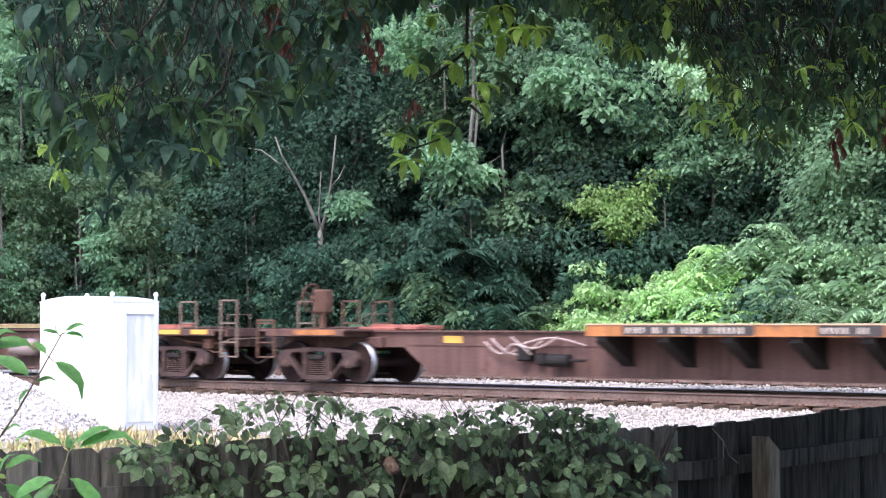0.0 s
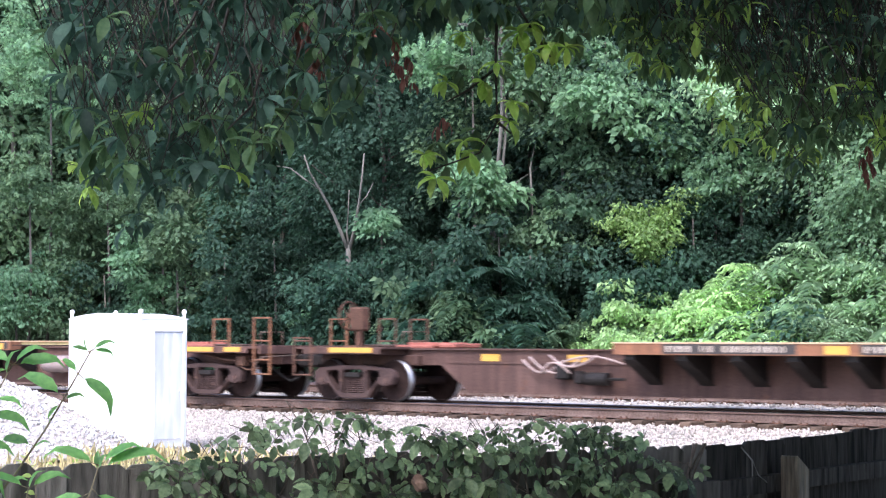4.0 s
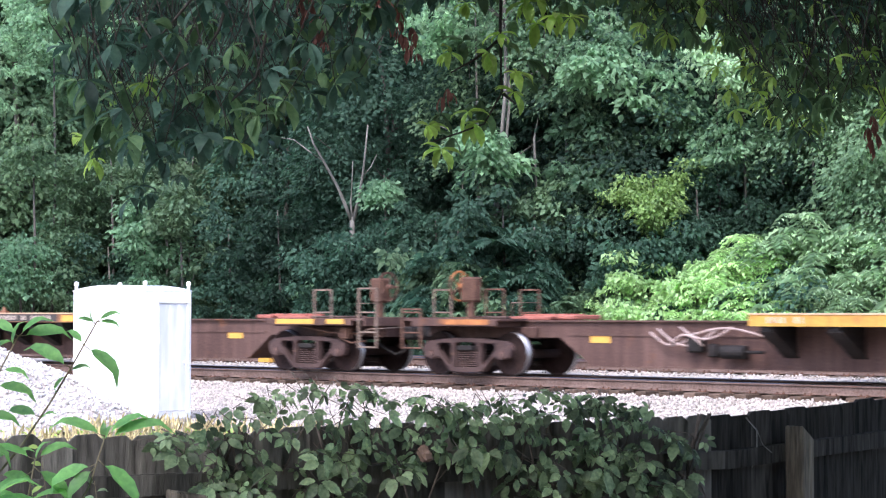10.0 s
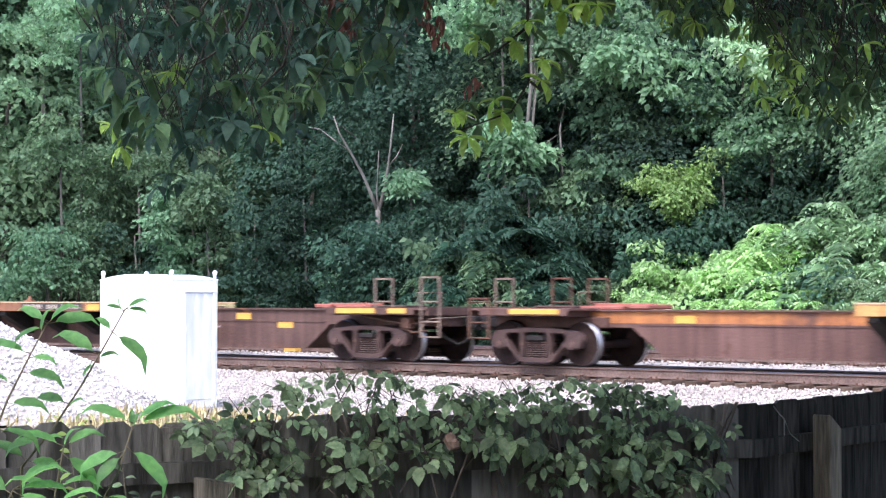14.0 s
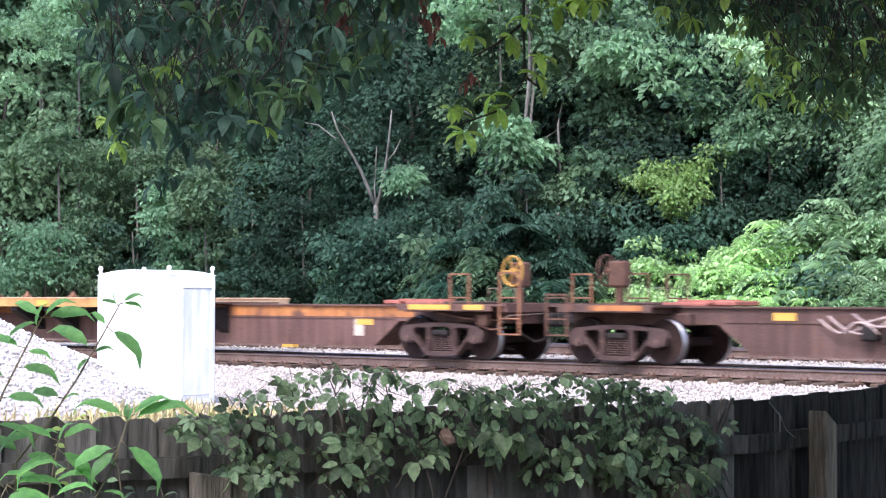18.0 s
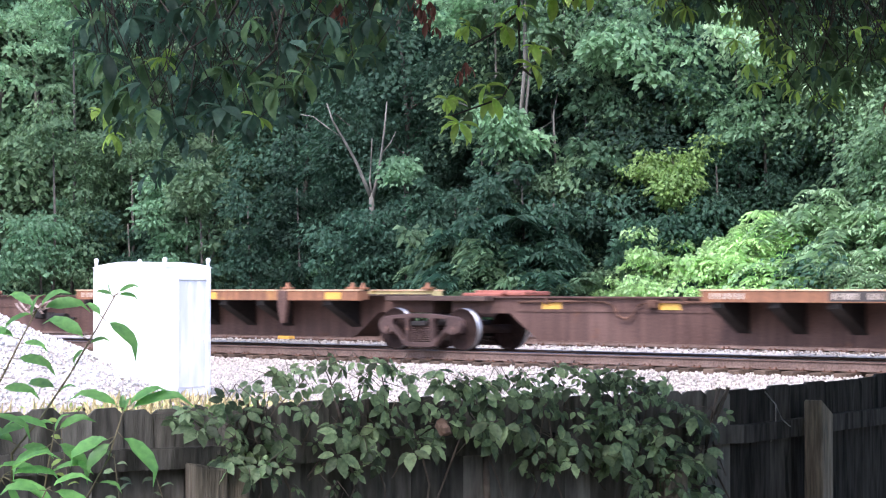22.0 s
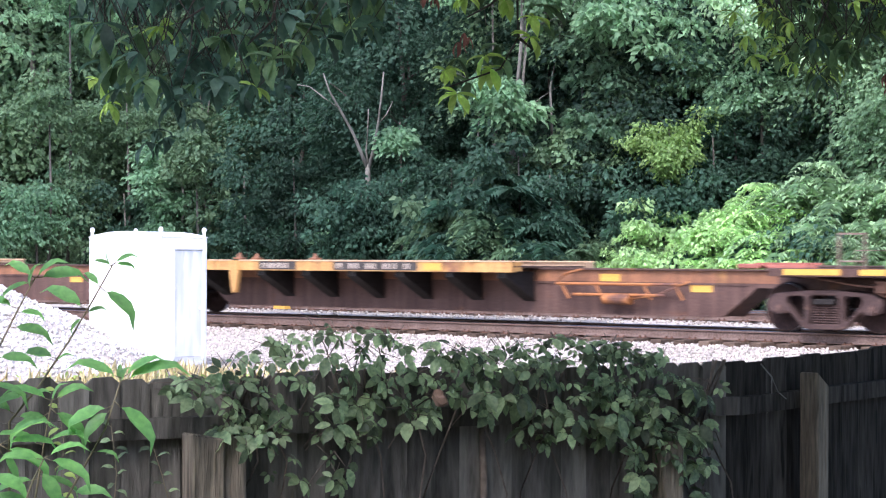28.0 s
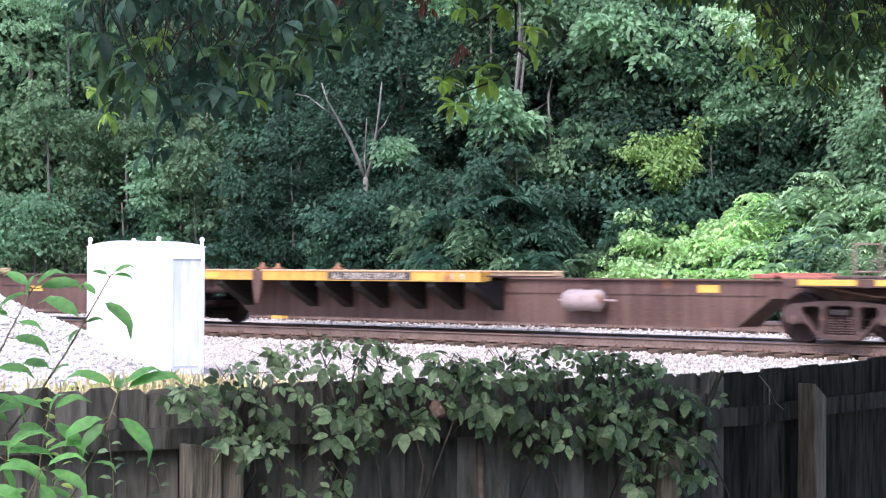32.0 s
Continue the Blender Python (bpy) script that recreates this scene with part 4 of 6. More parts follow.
def draft_box_bm(reach):
    bm = bmesh.new()
    box(bm, -1.25, reach - 0.06, -0.5, 0.5, 0.72, 0.94, 0.02)
    return bm


def coupler_bm():
    bm = bmesh.new()
    box(bm, 1.3, 2.0, -0.1, 0.1, 0.72, 0.9, 0.02)
    box(bm, 1.9, 2.14, -0.18, 0.16, 0.66, 0.96, 0.05)
    return bm


def hose_bm():
    return chain(bmesh.new(), [(1.2, -0.3, 0.7), (1.5, -0.32, 0.5), (1.8, -0.3, 0.36), (2.0, -0.28, 0.42), (2.12, -0.26, 0.56)], 0.03)


def lever_bm(reach):
    """The uncoupling rod along the end, cranked down at the car's side."""
    return chain(bmesh.new(), [(reach + 0.06, 0.0, 0.92), (reach + 0.08, -0.6, 0.9), (reach + 0.06, -1.2, 0.88), (reach + 0.04, -1.27, 0.84), (reach - 0.12, -1.3, 0.66)], 0.014)


def side_pipes_bm():
    """Air pipes that run down from the deck behind the wheels."""
    bm = bmesh.new()
    chain(bm, [(-0.9, -0.9, 0.98), (-0.2, -1.0, 0.93), (0.6, -1.1, 0.82), (1.1, -1.12, 0.78), (1.5, -0.9, 0.8)], 0.02)
    chain(bm, [(0.9, -1.1, 0.95), (1.0, -1.12, 0.7), (1.3, -1.1, 0.6), (1.6, -1.0, 0.64)], 0.018)
    box(bm, 1.0, 1.24, -1.15, -0.95, 0.68, 0.9, 0.02)
    return bm


def brake_wheel_bm():
    bm = bmesh.new()
    sides, rim = 24, 0.29
    for k in range(sides):
        a, b = k * math.tau / sides, (k + 1) * math.tau / sides
        rod(bm, (0, rim * math.cos(a), rim * math.sin(a)), (0, rim * math.cos(b), rim * math.sin(b)), 0.022, sides=6)
    for k in range(5):
        a = k * math.tau / 5
        rod(bm, (0, 0, 0), (0, rim * math.cos(a), rim * math.sin(a)), 0.016, sides=6)
    rod(bm, (-0.03, 0, 0), (0.12, 0, 0), 0.05, sides=10)
    return bm


def add_end(car, x, facing, spine, stripe, wheel_paint, wheel_turn=0.0):
    """The end platform over an outer truck, with ladders, coupler and, where there is one, the hand brake."""
    turn = (0, 0, 0 if facing > 0 else math.pi)
    reach = 1.8 if facing > 0 else 1.5
    deck = part("end_platform", coated(("end_platform", reach), lambda: end_deck_bm(reach), spine), None, car)
    deck.location, deck.rotation_euler = (x, 0, 0), turn
    sleeve = part("draft_box", coated(("draft_box", reach), lambda: draft_box_bm(reach), spine), None, car)
    sleeve.location, sleeve.rotation_euler = (x, 0, 0), turn
    hatch = part("deck_hatch", coated(("deck_hatch",), lambda: box(bmesh.new(), -0.6, 0.4, -0.35, 0.35, 1.1, 1.15, 0.015), M_DECK), None, car)
    hatch.location = (x, 0, 0)
    for y in (-1.3, 1.3):
        skirt = part("side_plate", coated(("side_plate", reach), lambda: box(bmesh.new(), -0.95, reach - 0.3, -0.01, 0.01, 0.96, 1.09), spine), None, car)
        skirt.location, skirt.rotation_euler = (x, y, 0), turn
    for name, key, build, paint in (("coupler", "coupler", coupler_bm, M_BLACK), ("air_hose", "air_hose", hose_bm, M_BLACK)):
        hook = part(name, cached((key,), build), paint, car)
        hook.location, hook.rotation_euler = (x, 0, 0), turn
    lever = part("uncoupling_lever", coated(("uncoupling_lever", reach), lambda: lever_bm(reach), M_PIPE), None, car)
    lever.location, lever.rotation_euler = (x, 0, 0), turn
    if facing > 0:
        pipes = part("air_pipe", cached(("air_pipes",), side_pipes_bm), M_PLATE, car)
        pipes.location = (x, 0, 0)
    # a tall ladder, a hand frame and a low step, as each side has them
    for d, y, low, high in ((1.95, -1.31, 0.5, 1.72), (0.6, -1.2, 1.1, 1.7), (1.7, 1.31, 0.5, 1.72)) if facing > 0 else ((1.2, -1.31, 0.5, 1.3), (1.2, 1.31, 0.5, 1.72), (0.2, 1.2, 1.1, 1.7)):
        rungs = [z for z in (0.52, 0.82, 1.22) if low <= z < high - 0.05]
        steps = part("ladder", coated(("ladder", low, high), lambda: ladder_bm(low, high, rungs), M_PIPE if facing > 0 and spine != M_SPINE_RED else M_PLATE if facing < 0 else M_BROWN_SILL), None, car)
        steps.location = (x + facing * d, y, 0)
    rail = part("grab_rail", coated(("grab_rail",), lambda: chain(bmesh.new(), [(-0.35, 0, 0), (-0.35, 0, 0.32), (0.35, 0, 0.32), (0.35, 0, 0)], 0.014), M_PIPE), None, car)
    rail.location = (x - 0.3, 1.2, 1.1)
    for d, w in ((-0.1, 0.55), (1.05, 0.25)) if facing > 0 else ((-0.15, 0.6),):
        band = part("stripe", box(bmesh.new(), -w, w, -0.006, 0.0, 0.985, 1.085), stripe, car)
        band.location = (x + facing * d, -1.315, 0)
    if wheel_paint:
        stand = bmesh.new()
        box(stand, -0.05, 0.05, -0.07, 0.07, 1.1, 1.5)
        box(stand, -0.18, 0.18, -0.13, 0.13, 1.42, 1.92, 0.04)
        box(stand, -0.2, 0.2, -0.3, 0.3, 1.09, 1.13)
        rod(stand, (0.12, -0.1, 0.7), (0.12, -0.1, 1.5), 0.02)
        stand_ob = part("brake_stand", stand, M_PLATE, car)
        stand_ob.location = (x + (1.6 if facing > 0 else -0.3), -0.55, 0)
        ring = part("brake_wheel", coated(("brake_wheel",), brake_wheel_bm, wheel_paint), None, stand_ob, "spoked hand brake wheel")
        ring.location, ring.rotation_euler = (-0.26 if facing < 0 or wheel_paint == M_BROWN_SILL else 0.26, -0.05, 1.74) if wheel_turn < 1 else (0.0, -0.24, 1.74), (0, 0, wheel_turn)


def went(t):
    """How far the train has rolled by then."""
    return 14.9305 * t - 0.032512 * t * t + 0.00043747 * t ** 3


CARS = []


def add_car(trucks, bare, sills, edge, spine, tanks, ends, label, seed, marks, sill_end=11.3):
    base = trucks[0]
    car = thing("spine_car", Matrix.LocRotScale(track(base, GAUGE / 2), Euler((0, 0, radians(TURN))), None), label, "freight car", "cars of the train")
    for t in trucks:
        add_truck(car, t - base, base)
    for i, (a, b) in enumerate(zip(trucks, trucks[1:])):
        add_unit(car, a - base, b - a, sill_end, bare[i] == "L", sills[i % len(sills)], edge, spine, seed * 10 + i, tanks[i], marks[i % len(marks)])
        if i:
            joint = part("articulation_deck", coated(("articulation_deck",), lambda: box(bmesh.new(), -1.35, 1.35, -0.62, 0.62, 0.98, 1.08, 0.01), M_DECK), None, car)
            joint.location = (a - base, 0, 0)
    add_end(car, 0, -1, spine, M_SIGN if seed % 2 else M_ORANGE, ends[0])
    add_end(car, trucks[-1] - base, 1, spine, M_SIGN, ends[1], 1.4 if ends[1] == M_YELLOW else 0.0)
    CARS.append((car, base))


TEXT = ((7.7, 2.7, 0.17, True), (11.6, 1.2, 0.17, True))
TEXT_BIG = ((9.7, 2.6, 0.19, True), (12.6, 0.42, 0.16, "53"))
TEXT_2 = ((6.8, 1.0, 0.17, False), (9.4, 1.2, 0.17, True))
TEXT_53 = ((8.0, 1.2, 0.17, True), (11.06, 0.42, 0.16, "53"))
TEXT_53_R = ((6.1, 0.42, 0.16, "53"), (8.9, 0.7, 0.17, False))
TEXT_SPINE = ((5.7, 2.3, 0.16, "ALL PURPOSE SPINE CAR"), (9.0, 0.6, 0.17, False))
TEXT_SPINE_LEFT = ((4.75, 2.3, 0.16, "ALL PURPOSE SPINE CAR"), (8.6, 0.7, 0.17, False))
TEXT_R = ((4.4, 1.1, 0.17, True), (6.6, 2.3, 0.17, True))
add_car((-61.6, -43.5, -25.4, -7.33), "LRR", (M_ORANGE, M_BROWN_SILL), M_TAN, M_SPINE, "VTT", (None, None), "brown articulated spine car with rusty orange sills", 1, (TEXT,))
add_car((-3.09, 15.11, 34.2, 52.05), "LLR", (M_ORANGE, M_BROWN_SILL, M_BROWN_SILL), M_TAN, M_SPINE_RED, "VPT", (M_PLATE, None), "reddish brown articulated three-unit spine car with faded marks", 2, (TEXT, TEXT_2))
add_car((56.39, 73.32, 90.72, 108.21, 125.44, 142.21), "LLLLR", (M_BROWN_SILL, M_BROWN_SILL, M_ORANGE, M_BROWN_SILL, M_BROWN_SILL), M_TAN, M_SPINE, "VPVPT", (M_PLATE, M_PLATE), "brown articulated five-unit spine car with yellow reflector strips", 3, (TEXT, TEXT_2, TEXT, TEXT_53, TEXT_R), 10.3)
add_car((146.53, 164.34, 182.74, 200.56), "LLR", (M_YELLOW, M_YELLOW, M_BROWN_SILL), M_TAN, M_SPINE, "VPT", (M_ORANGE, None), "brown articulated spine car with yellow and brown sills", 4, (TEXT_2, TEXT_2, TEXT_R))
add_car((204.97, 223.25, 241.53, 259.55), "LRR", (M_OCHRE, M_ORANGE, M_OCHRE), M_TAN, M_SPINE_RED, "UVB", (None, M_YELLOW), "orange and yellow articulated spine car with brown girders", 5, (TEXT, TEXT_R))
add_car((263.84, 280.48, 297.88, 315.72, 333.07, 350.24), "LLLLR", (M_ORANGE, M_BROWN_SILL, M_BROWN_SILL, M_BROWN_SILL, M_ORANGE), M_TAN, M_SPINE, "VPVPT", (M_PLATE, M_BROWN_SILL), "dark brown articulated five-unit spine car with rusty orange sills", 6, (TEXT_2, TEXT_2, TEXT_2, TEXT_2, TEXT_R), 10.5)
add_car((354.89, 373.43, 391.86, 409.75), "LRR", (M_OCHRE, M_OCHRE, M_OCHRE), M_TAN, M_SPINE, "YNW", (None, M_PLATE), "ochre-silled articulated spine car with brown girders", 7, (TEXT, TEXT_SPINE_LEFT, TEXT_R))
add_car((414.04, 431.06, 449.29, 466.74), "LRR", (M_YELLOW, M_BROWN_SILL, M_YELLOW), M_TAN, M_SPINE, "VNT", (M_RED, None), "brown articulated spine car with bright yellow sills", 8, (TEXT_BIG, TEXT_53_R, TEXT_SPINE), 9.8)
add_car((471.0, 488.2, 505.4), "LR", (M_BROWN_SILL,), M_TAN, M_SPINE, "VT", (M_PLATE, None), "brown articulated spine car at the end of the stretch", 9, (TEXT_2,))


def motions():
    """The train rolls past, slowing a little; its wheels turn while they pass the porch."""
    for car, base in CARS:
        walk(car, [(t / 2, Matrix.LocRotScale(track(base - went(t / 2), GAUGE / 2), Euler((0, 0, radians(TURN))), None)) for t in range(65)])
    for pair, dx, place in WHEELS:
        here = [k for k in range(961) if -13 < place - went(k / 30) < 12]
        rows = sorted({0, 960, *here})
        walk(pair, [(k / 30, Matrix.LocRotScale((dx, 0, AXLE), Euler((0, -(went(k / 30) if k in here else went((here[0] if here and k < here[0] else here[-1] if here else 0) / 30)) / AXLE % math.tau, 0)), None)) for k in rows])


# ---- woodland ----
def unit_rows(r, n):
    v = r.normal(size=(n, 3))
    return v / np.linalg.norm(v, axis=1, keepdims=True)


def crown_mesh(name, seed, clusters, per, reach, tall, base, leaf, material, spread=0.75, hollow=0.55, lobes=0):
    """A crown of many leafy sprays: each a shallow dome of leaves that droop at its rim, with gaps between."""
    r = np.random.default_rng(seed)
    way = unit_rows(r, clusters)
    depth = r.uniform(hollow, 1.0, clusters) ** 0.6
    mid = way * depth[:, None] * np.array([reach, reach, tall / 2]) * r.uniform(0.75, 1.15, (clusters, 1))
    if lobes:
        heart = unit_rows(r, lobes) * r.uniform(0.25, 1.0, (lobes, 1))
        mid = (heart[r.integers(0, lobes, clusters)] + r.normal(0, 0.24, (clusters, 3))) * np.array([reach, reach, tall / 2])
    mid[:, 2] += base + tall / 2
    size = spread * r.uniform(0.55, 1.3, clusters)
    out = way.copy()
    out[:, 2] = 0
    k = clusters * per
    owner = np.repeat(np.arange(clusters), per)
    ang, rad = r.uniform(0, math.tau, k), np.sqrt(r.uniform(0, 1, k))
    local = np.stack([np.cos(ang) * rad, np.sin(ang) * rad, -0.55 * rad ** 2 + r.normal(0, 0.22, k)], 1) * size[owner][:, None]
    local[:, 2] -= 0.35 * (local * out[owner]).sum(1)
    at = mid[owner] + local
    along = local * np.array([1, 1, 0.2]) + out[owner] * 0.25 * size[owner][:, None] + r.normal(0, 0.22, (k, 3)) * size[owner][:, None]
    along[:, 2] -= 0.3 * size[owner]
    face = np.array([0, 0, 0.7]) + r.normal(0, 0.5, (k, 3)) + out[owner] * 0.75
    length = leaf * r.uniform(0.65, 1.3, k)
    return leaf_mesh(name, at, along, face, length, length * r.uniform(0.55, 0.75, k), material)


def frond_mesh(name, seed, stems, material, reach, tall, frond=0.62, leaflets=9):
    """Stems that end in rosettes of long feathered leaves."""
    r = np.random.default_rng(seed)
    at, along, face, length = [], [], [], []
    for _ in range(stems):
        a, d = r.uniform(0, math.tau), math.sqrt(r.uniform(0, 1))
        tip = np.array([reach * d * math.cos(a), reach * d * math.sin(a), tall * (1 - 0.55 * d * d) * r.uniform(0.55, 1.02)])
        for _ in range(r.integers(7, 11)):
            b = r.uniform(0, math.tau)
            out = np.array([math.cos(b), math.sin(b), 0])
            size = frond * r.uniform(0.7, 1.2)
            lift = r.uniform(0.15, 0.8)
            side = np.array([-out[1], out[0], 0])
            for j in range(1, leaflets + 1):
                s = j / leaflets
                p = tip + out * size * s + np.array([0, 0, size * (lift * s - 0.95 * s * s)])
                w = 0.4 * size * (1 - 0.65 * abs(s - 0.45))
                for sg in (-1, 1):
                    at.append(p)
                    along.append(side * sg + out * 0.45 + np.array([0, 0, -0.25]) + r.normal(0, 0.1, 3))
                    face.append(np.array([0, 0, 1]) - out * 0.3 + r.normal(0, 0.15, 3))
                    length.append(w * r.uniform(0.8, 1.15))
    length = np.array(length)
    return leaf_mesh(name, at, along, face, length, length * 0.34, material, droop=0.2)


def trunk_mesh(name, seed, tall, thick, limbs, material, lean=0.05):
    r = random.Random(seed)
    bm = bmesh.new()
    pts = [Vector((lean * tall * (i / 7) ** 1.5 + r.uniform(-0.13, 0.13) + thick * r.uniform(-0.9, 0.9), r.uniform(-0.12, 0.12), tall * i / 7 - 0.2)) for i in range(8)]
    chain(bm, pts, thick, thick * 0.25, 8)
    for _ in range(limbs):
        i = r.randrange(2, 7)
        a = r.uniform(0, math.tau)
        p, reach = pts[i], r.uniform(1.2, 2.6) * tall / 12
        out = Vector((math.cos(a), math.sin(a), 0))
        chain(bm, [p, p + out * reach * 0.4 + Vector((0, 0, reach * 0.3)), p + out * reach + Vector((0, 0, reach * r.uniform(0.3, 0.8)))], thick * 0.3, thick * 0.08, 5)
    me = bpy.data.meshes.new(name)
    bm.to_mesh(me)
    bm.free()
    me.materials.append(material)
    return me


def plume_crown(name, seed, plumes, reach, tall, base, material, frond=0.75):
    """A crown of feathered-leaf rosettes set on an egg-shaped outline."""
    r = np.random.default_rng(seed)
    at, along, face, length = [], [], [], []
    for _ in range(plumes):
        d = unit_rows(r, 1)[0]
        tip = d * np.array([reach, reach, tall / 2]) * r.uniform(0.55, 1.05) + np.array([0, 0, base + tall / 2])
        for _ in range(7):
            b = r.uniform(0, math.tau)
            out = np.array([math.cos(b), math.sin(b), 0])
            side = np.array([-out[1], out[0], 0])
            size, lift = frond * r.uniform(0.7, 1.2), r.uniform(0.0, 0.5)
            for j in range(1, 9):
                q = j / 8
                p = tip + out * size * q + np.array([0, 0, size * (lift * q - 0.9 * q * q)])
                w = 0.42 * size * (1 - 0.65 * abs(q - 0.45))
                for sg in (-1, 1):
                    at.append(p)
                    along.append(side * sg + out * 0.45 + np.array([0, 0, -0.25]) + r.normal(0, 0.1, 3))
                    face.append(np.array([0, 0, 1]) - out * 0.3 + r.normal(0, 0.15, 3))
                    length.append(w * r.uniform(0.8, 1.15))
    length = np.array(length)
    return leaf_mesh(name, at, along, face, length, length * 0.4, material, droop=0.2)


TREES, FAR_TREES = [], []
for i, (mat, leaf, clusters, per) in enumerate(((L_DEEP, 0.16, 130, 160), (L_MID, 0.17, 125, 150), (L_DEEP, 0.15, 140, 160), (L_BLUE, 0.19, 115, 140), (L_MID, 0.165, 130, 150), (L_DEEP, 0.18, 120, 150))):
    wood = trunk_mesh("trunk", 60 + i, 12, 0.11, 8, M_BARK)
    TREES.append((crown_mesh("crown", 40 + i, clusters, per, 3.0, 12.0, 0.8, leaf, mat, 1.0, 0.45), wood))
    FAR_TREES.append((crown_mesh("crown", 140 + i, 90, 60, 3.2, 12.0, 1.0, leaf * 1.5, mat, 1.15), wood))
for i in range(2):
    wood = trunk_mesh("trunk", 70 + i, 11, 0.09, 10, M_BARK)
    TREES.append((plume_crown("crown", 48 + i, 120, 2.6, 10.5, 1.0, L_BLUE if i else L_MID), wood))
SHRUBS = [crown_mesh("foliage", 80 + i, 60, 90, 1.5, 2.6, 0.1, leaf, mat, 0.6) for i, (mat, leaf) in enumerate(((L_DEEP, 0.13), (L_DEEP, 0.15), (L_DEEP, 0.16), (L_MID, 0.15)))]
SHRUB_STEM = trunk_mesh("stem", 90, 2.4, 0.04, 6, M_BARK)
DARK_FRONDS = [frond_mesh("foliage", 95 + i, 26, L_BLUE if i else L_MID, 1.5, 3.0) for i in range(2)]
BRIGHT_FRONDS = [frond_mesh("foliage", 100 + i, 40, L_BRIGHT if i < 2 else L_BRIGHT_2, 1.7, 3.3, 0.5 if i < 2 else 0.68, 8) for i in range(4)]


BIG_FRONDS = [frond_mesh("foliage", 120 + i, 15, (L_DEEP, L_MID, L_DEEP)[i], 1.35, 3.4, 0.72, 10) for i in range(3)]
BRIGHT_SHRUBS = [crown_mesh("foliage", 110 + i, 120, 70, 1.5, 3.0, 0.1, 0.15, L_BRIGHT, 0.33, 0.5, 18) for i in range(2)]


def stand(kind, u, v, label, category, crown, trunk, scale=1.0, spin=0.0, group=""):
    p = track(u, v)
    ob = thing(kind, Matrix.LocRotScale((p.x, p.y, ground_height(p.x, p.y) - 0.05), Euler((0, 0, spin)), Vector((scale,) * 3)), label, category, group)
    part("trunk" if category == "tree" else "stem", trunk, None, ob)
    part("crown" if category == "tree" else "foliage", crown, None, ob)
    return ob


def plant_woods():
    r = random.Random(7)
    for v0, step, low, high in ((13.5, 3.1, 0.8, 1.05), (17.0, 3.3, 0.95, 1.2), (21.5, 3.6, 1.05, 1.3), (27, 4.2, 1.1, 1.4), (34, 5.0, 1.1, 1.4)):
        u = -34 - v0 * 0.3
        while u < 20 + v0 * 0.5:
            kinds = TREES if v0 < 25 else FAR_TREES
            k = r.randrange(len(kinds))
            here = track(u, v0)
            # Darker leaf colours here stand in for the shade inside the wood.
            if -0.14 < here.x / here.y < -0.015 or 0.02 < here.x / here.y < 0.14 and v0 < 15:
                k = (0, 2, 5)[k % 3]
            elif v0 < 15 and here.x / here.y < -0.15 and r.random() < 0.3:
                k = 6
            elif k > 5:
                k -= 5
            elif here.x / here.y < -0.14:
                k = (1, 4, 3)[k % 3]
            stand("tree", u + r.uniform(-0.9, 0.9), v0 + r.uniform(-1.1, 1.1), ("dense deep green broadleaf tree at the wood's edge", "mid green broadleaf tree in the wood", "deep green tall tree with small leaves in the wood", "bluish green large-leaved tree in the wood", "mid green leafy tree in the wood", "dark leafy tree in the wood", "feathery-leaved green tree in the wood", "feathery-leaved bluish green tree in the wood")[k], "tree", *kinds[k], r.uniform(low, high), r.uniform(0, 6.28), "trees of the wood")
            u += step * r.uniform(0.75, 1.25)
    for v0, step in ((10.9, 2.4), (12.3, 2.0)):
        u = -32
        while u < 1.5:
            k = r.randrange(len(SHRUBS))
            stand("shrub", u, v0 + r.uniform(-0.5, 0.5), "dark green leafy shrub under the trees", "shrub", SHRUBS[k], SHRUB_STEM, r.uniform(0.55, 1.15), r.uniform(0, 6.28), "undergrowth shrubs")
            u += step * r.uniform(0.6, 1.3)


plant_woods()


def at_view(x, y, depth):
    """A place by its bearing: metres to the side and up per metre of depth."""
    return Vector((x * depth, depth, 1.19 + y * depth))


def track_uv(p):
    d = p - START
    return d.dot(WAY), d.dot(OUT)


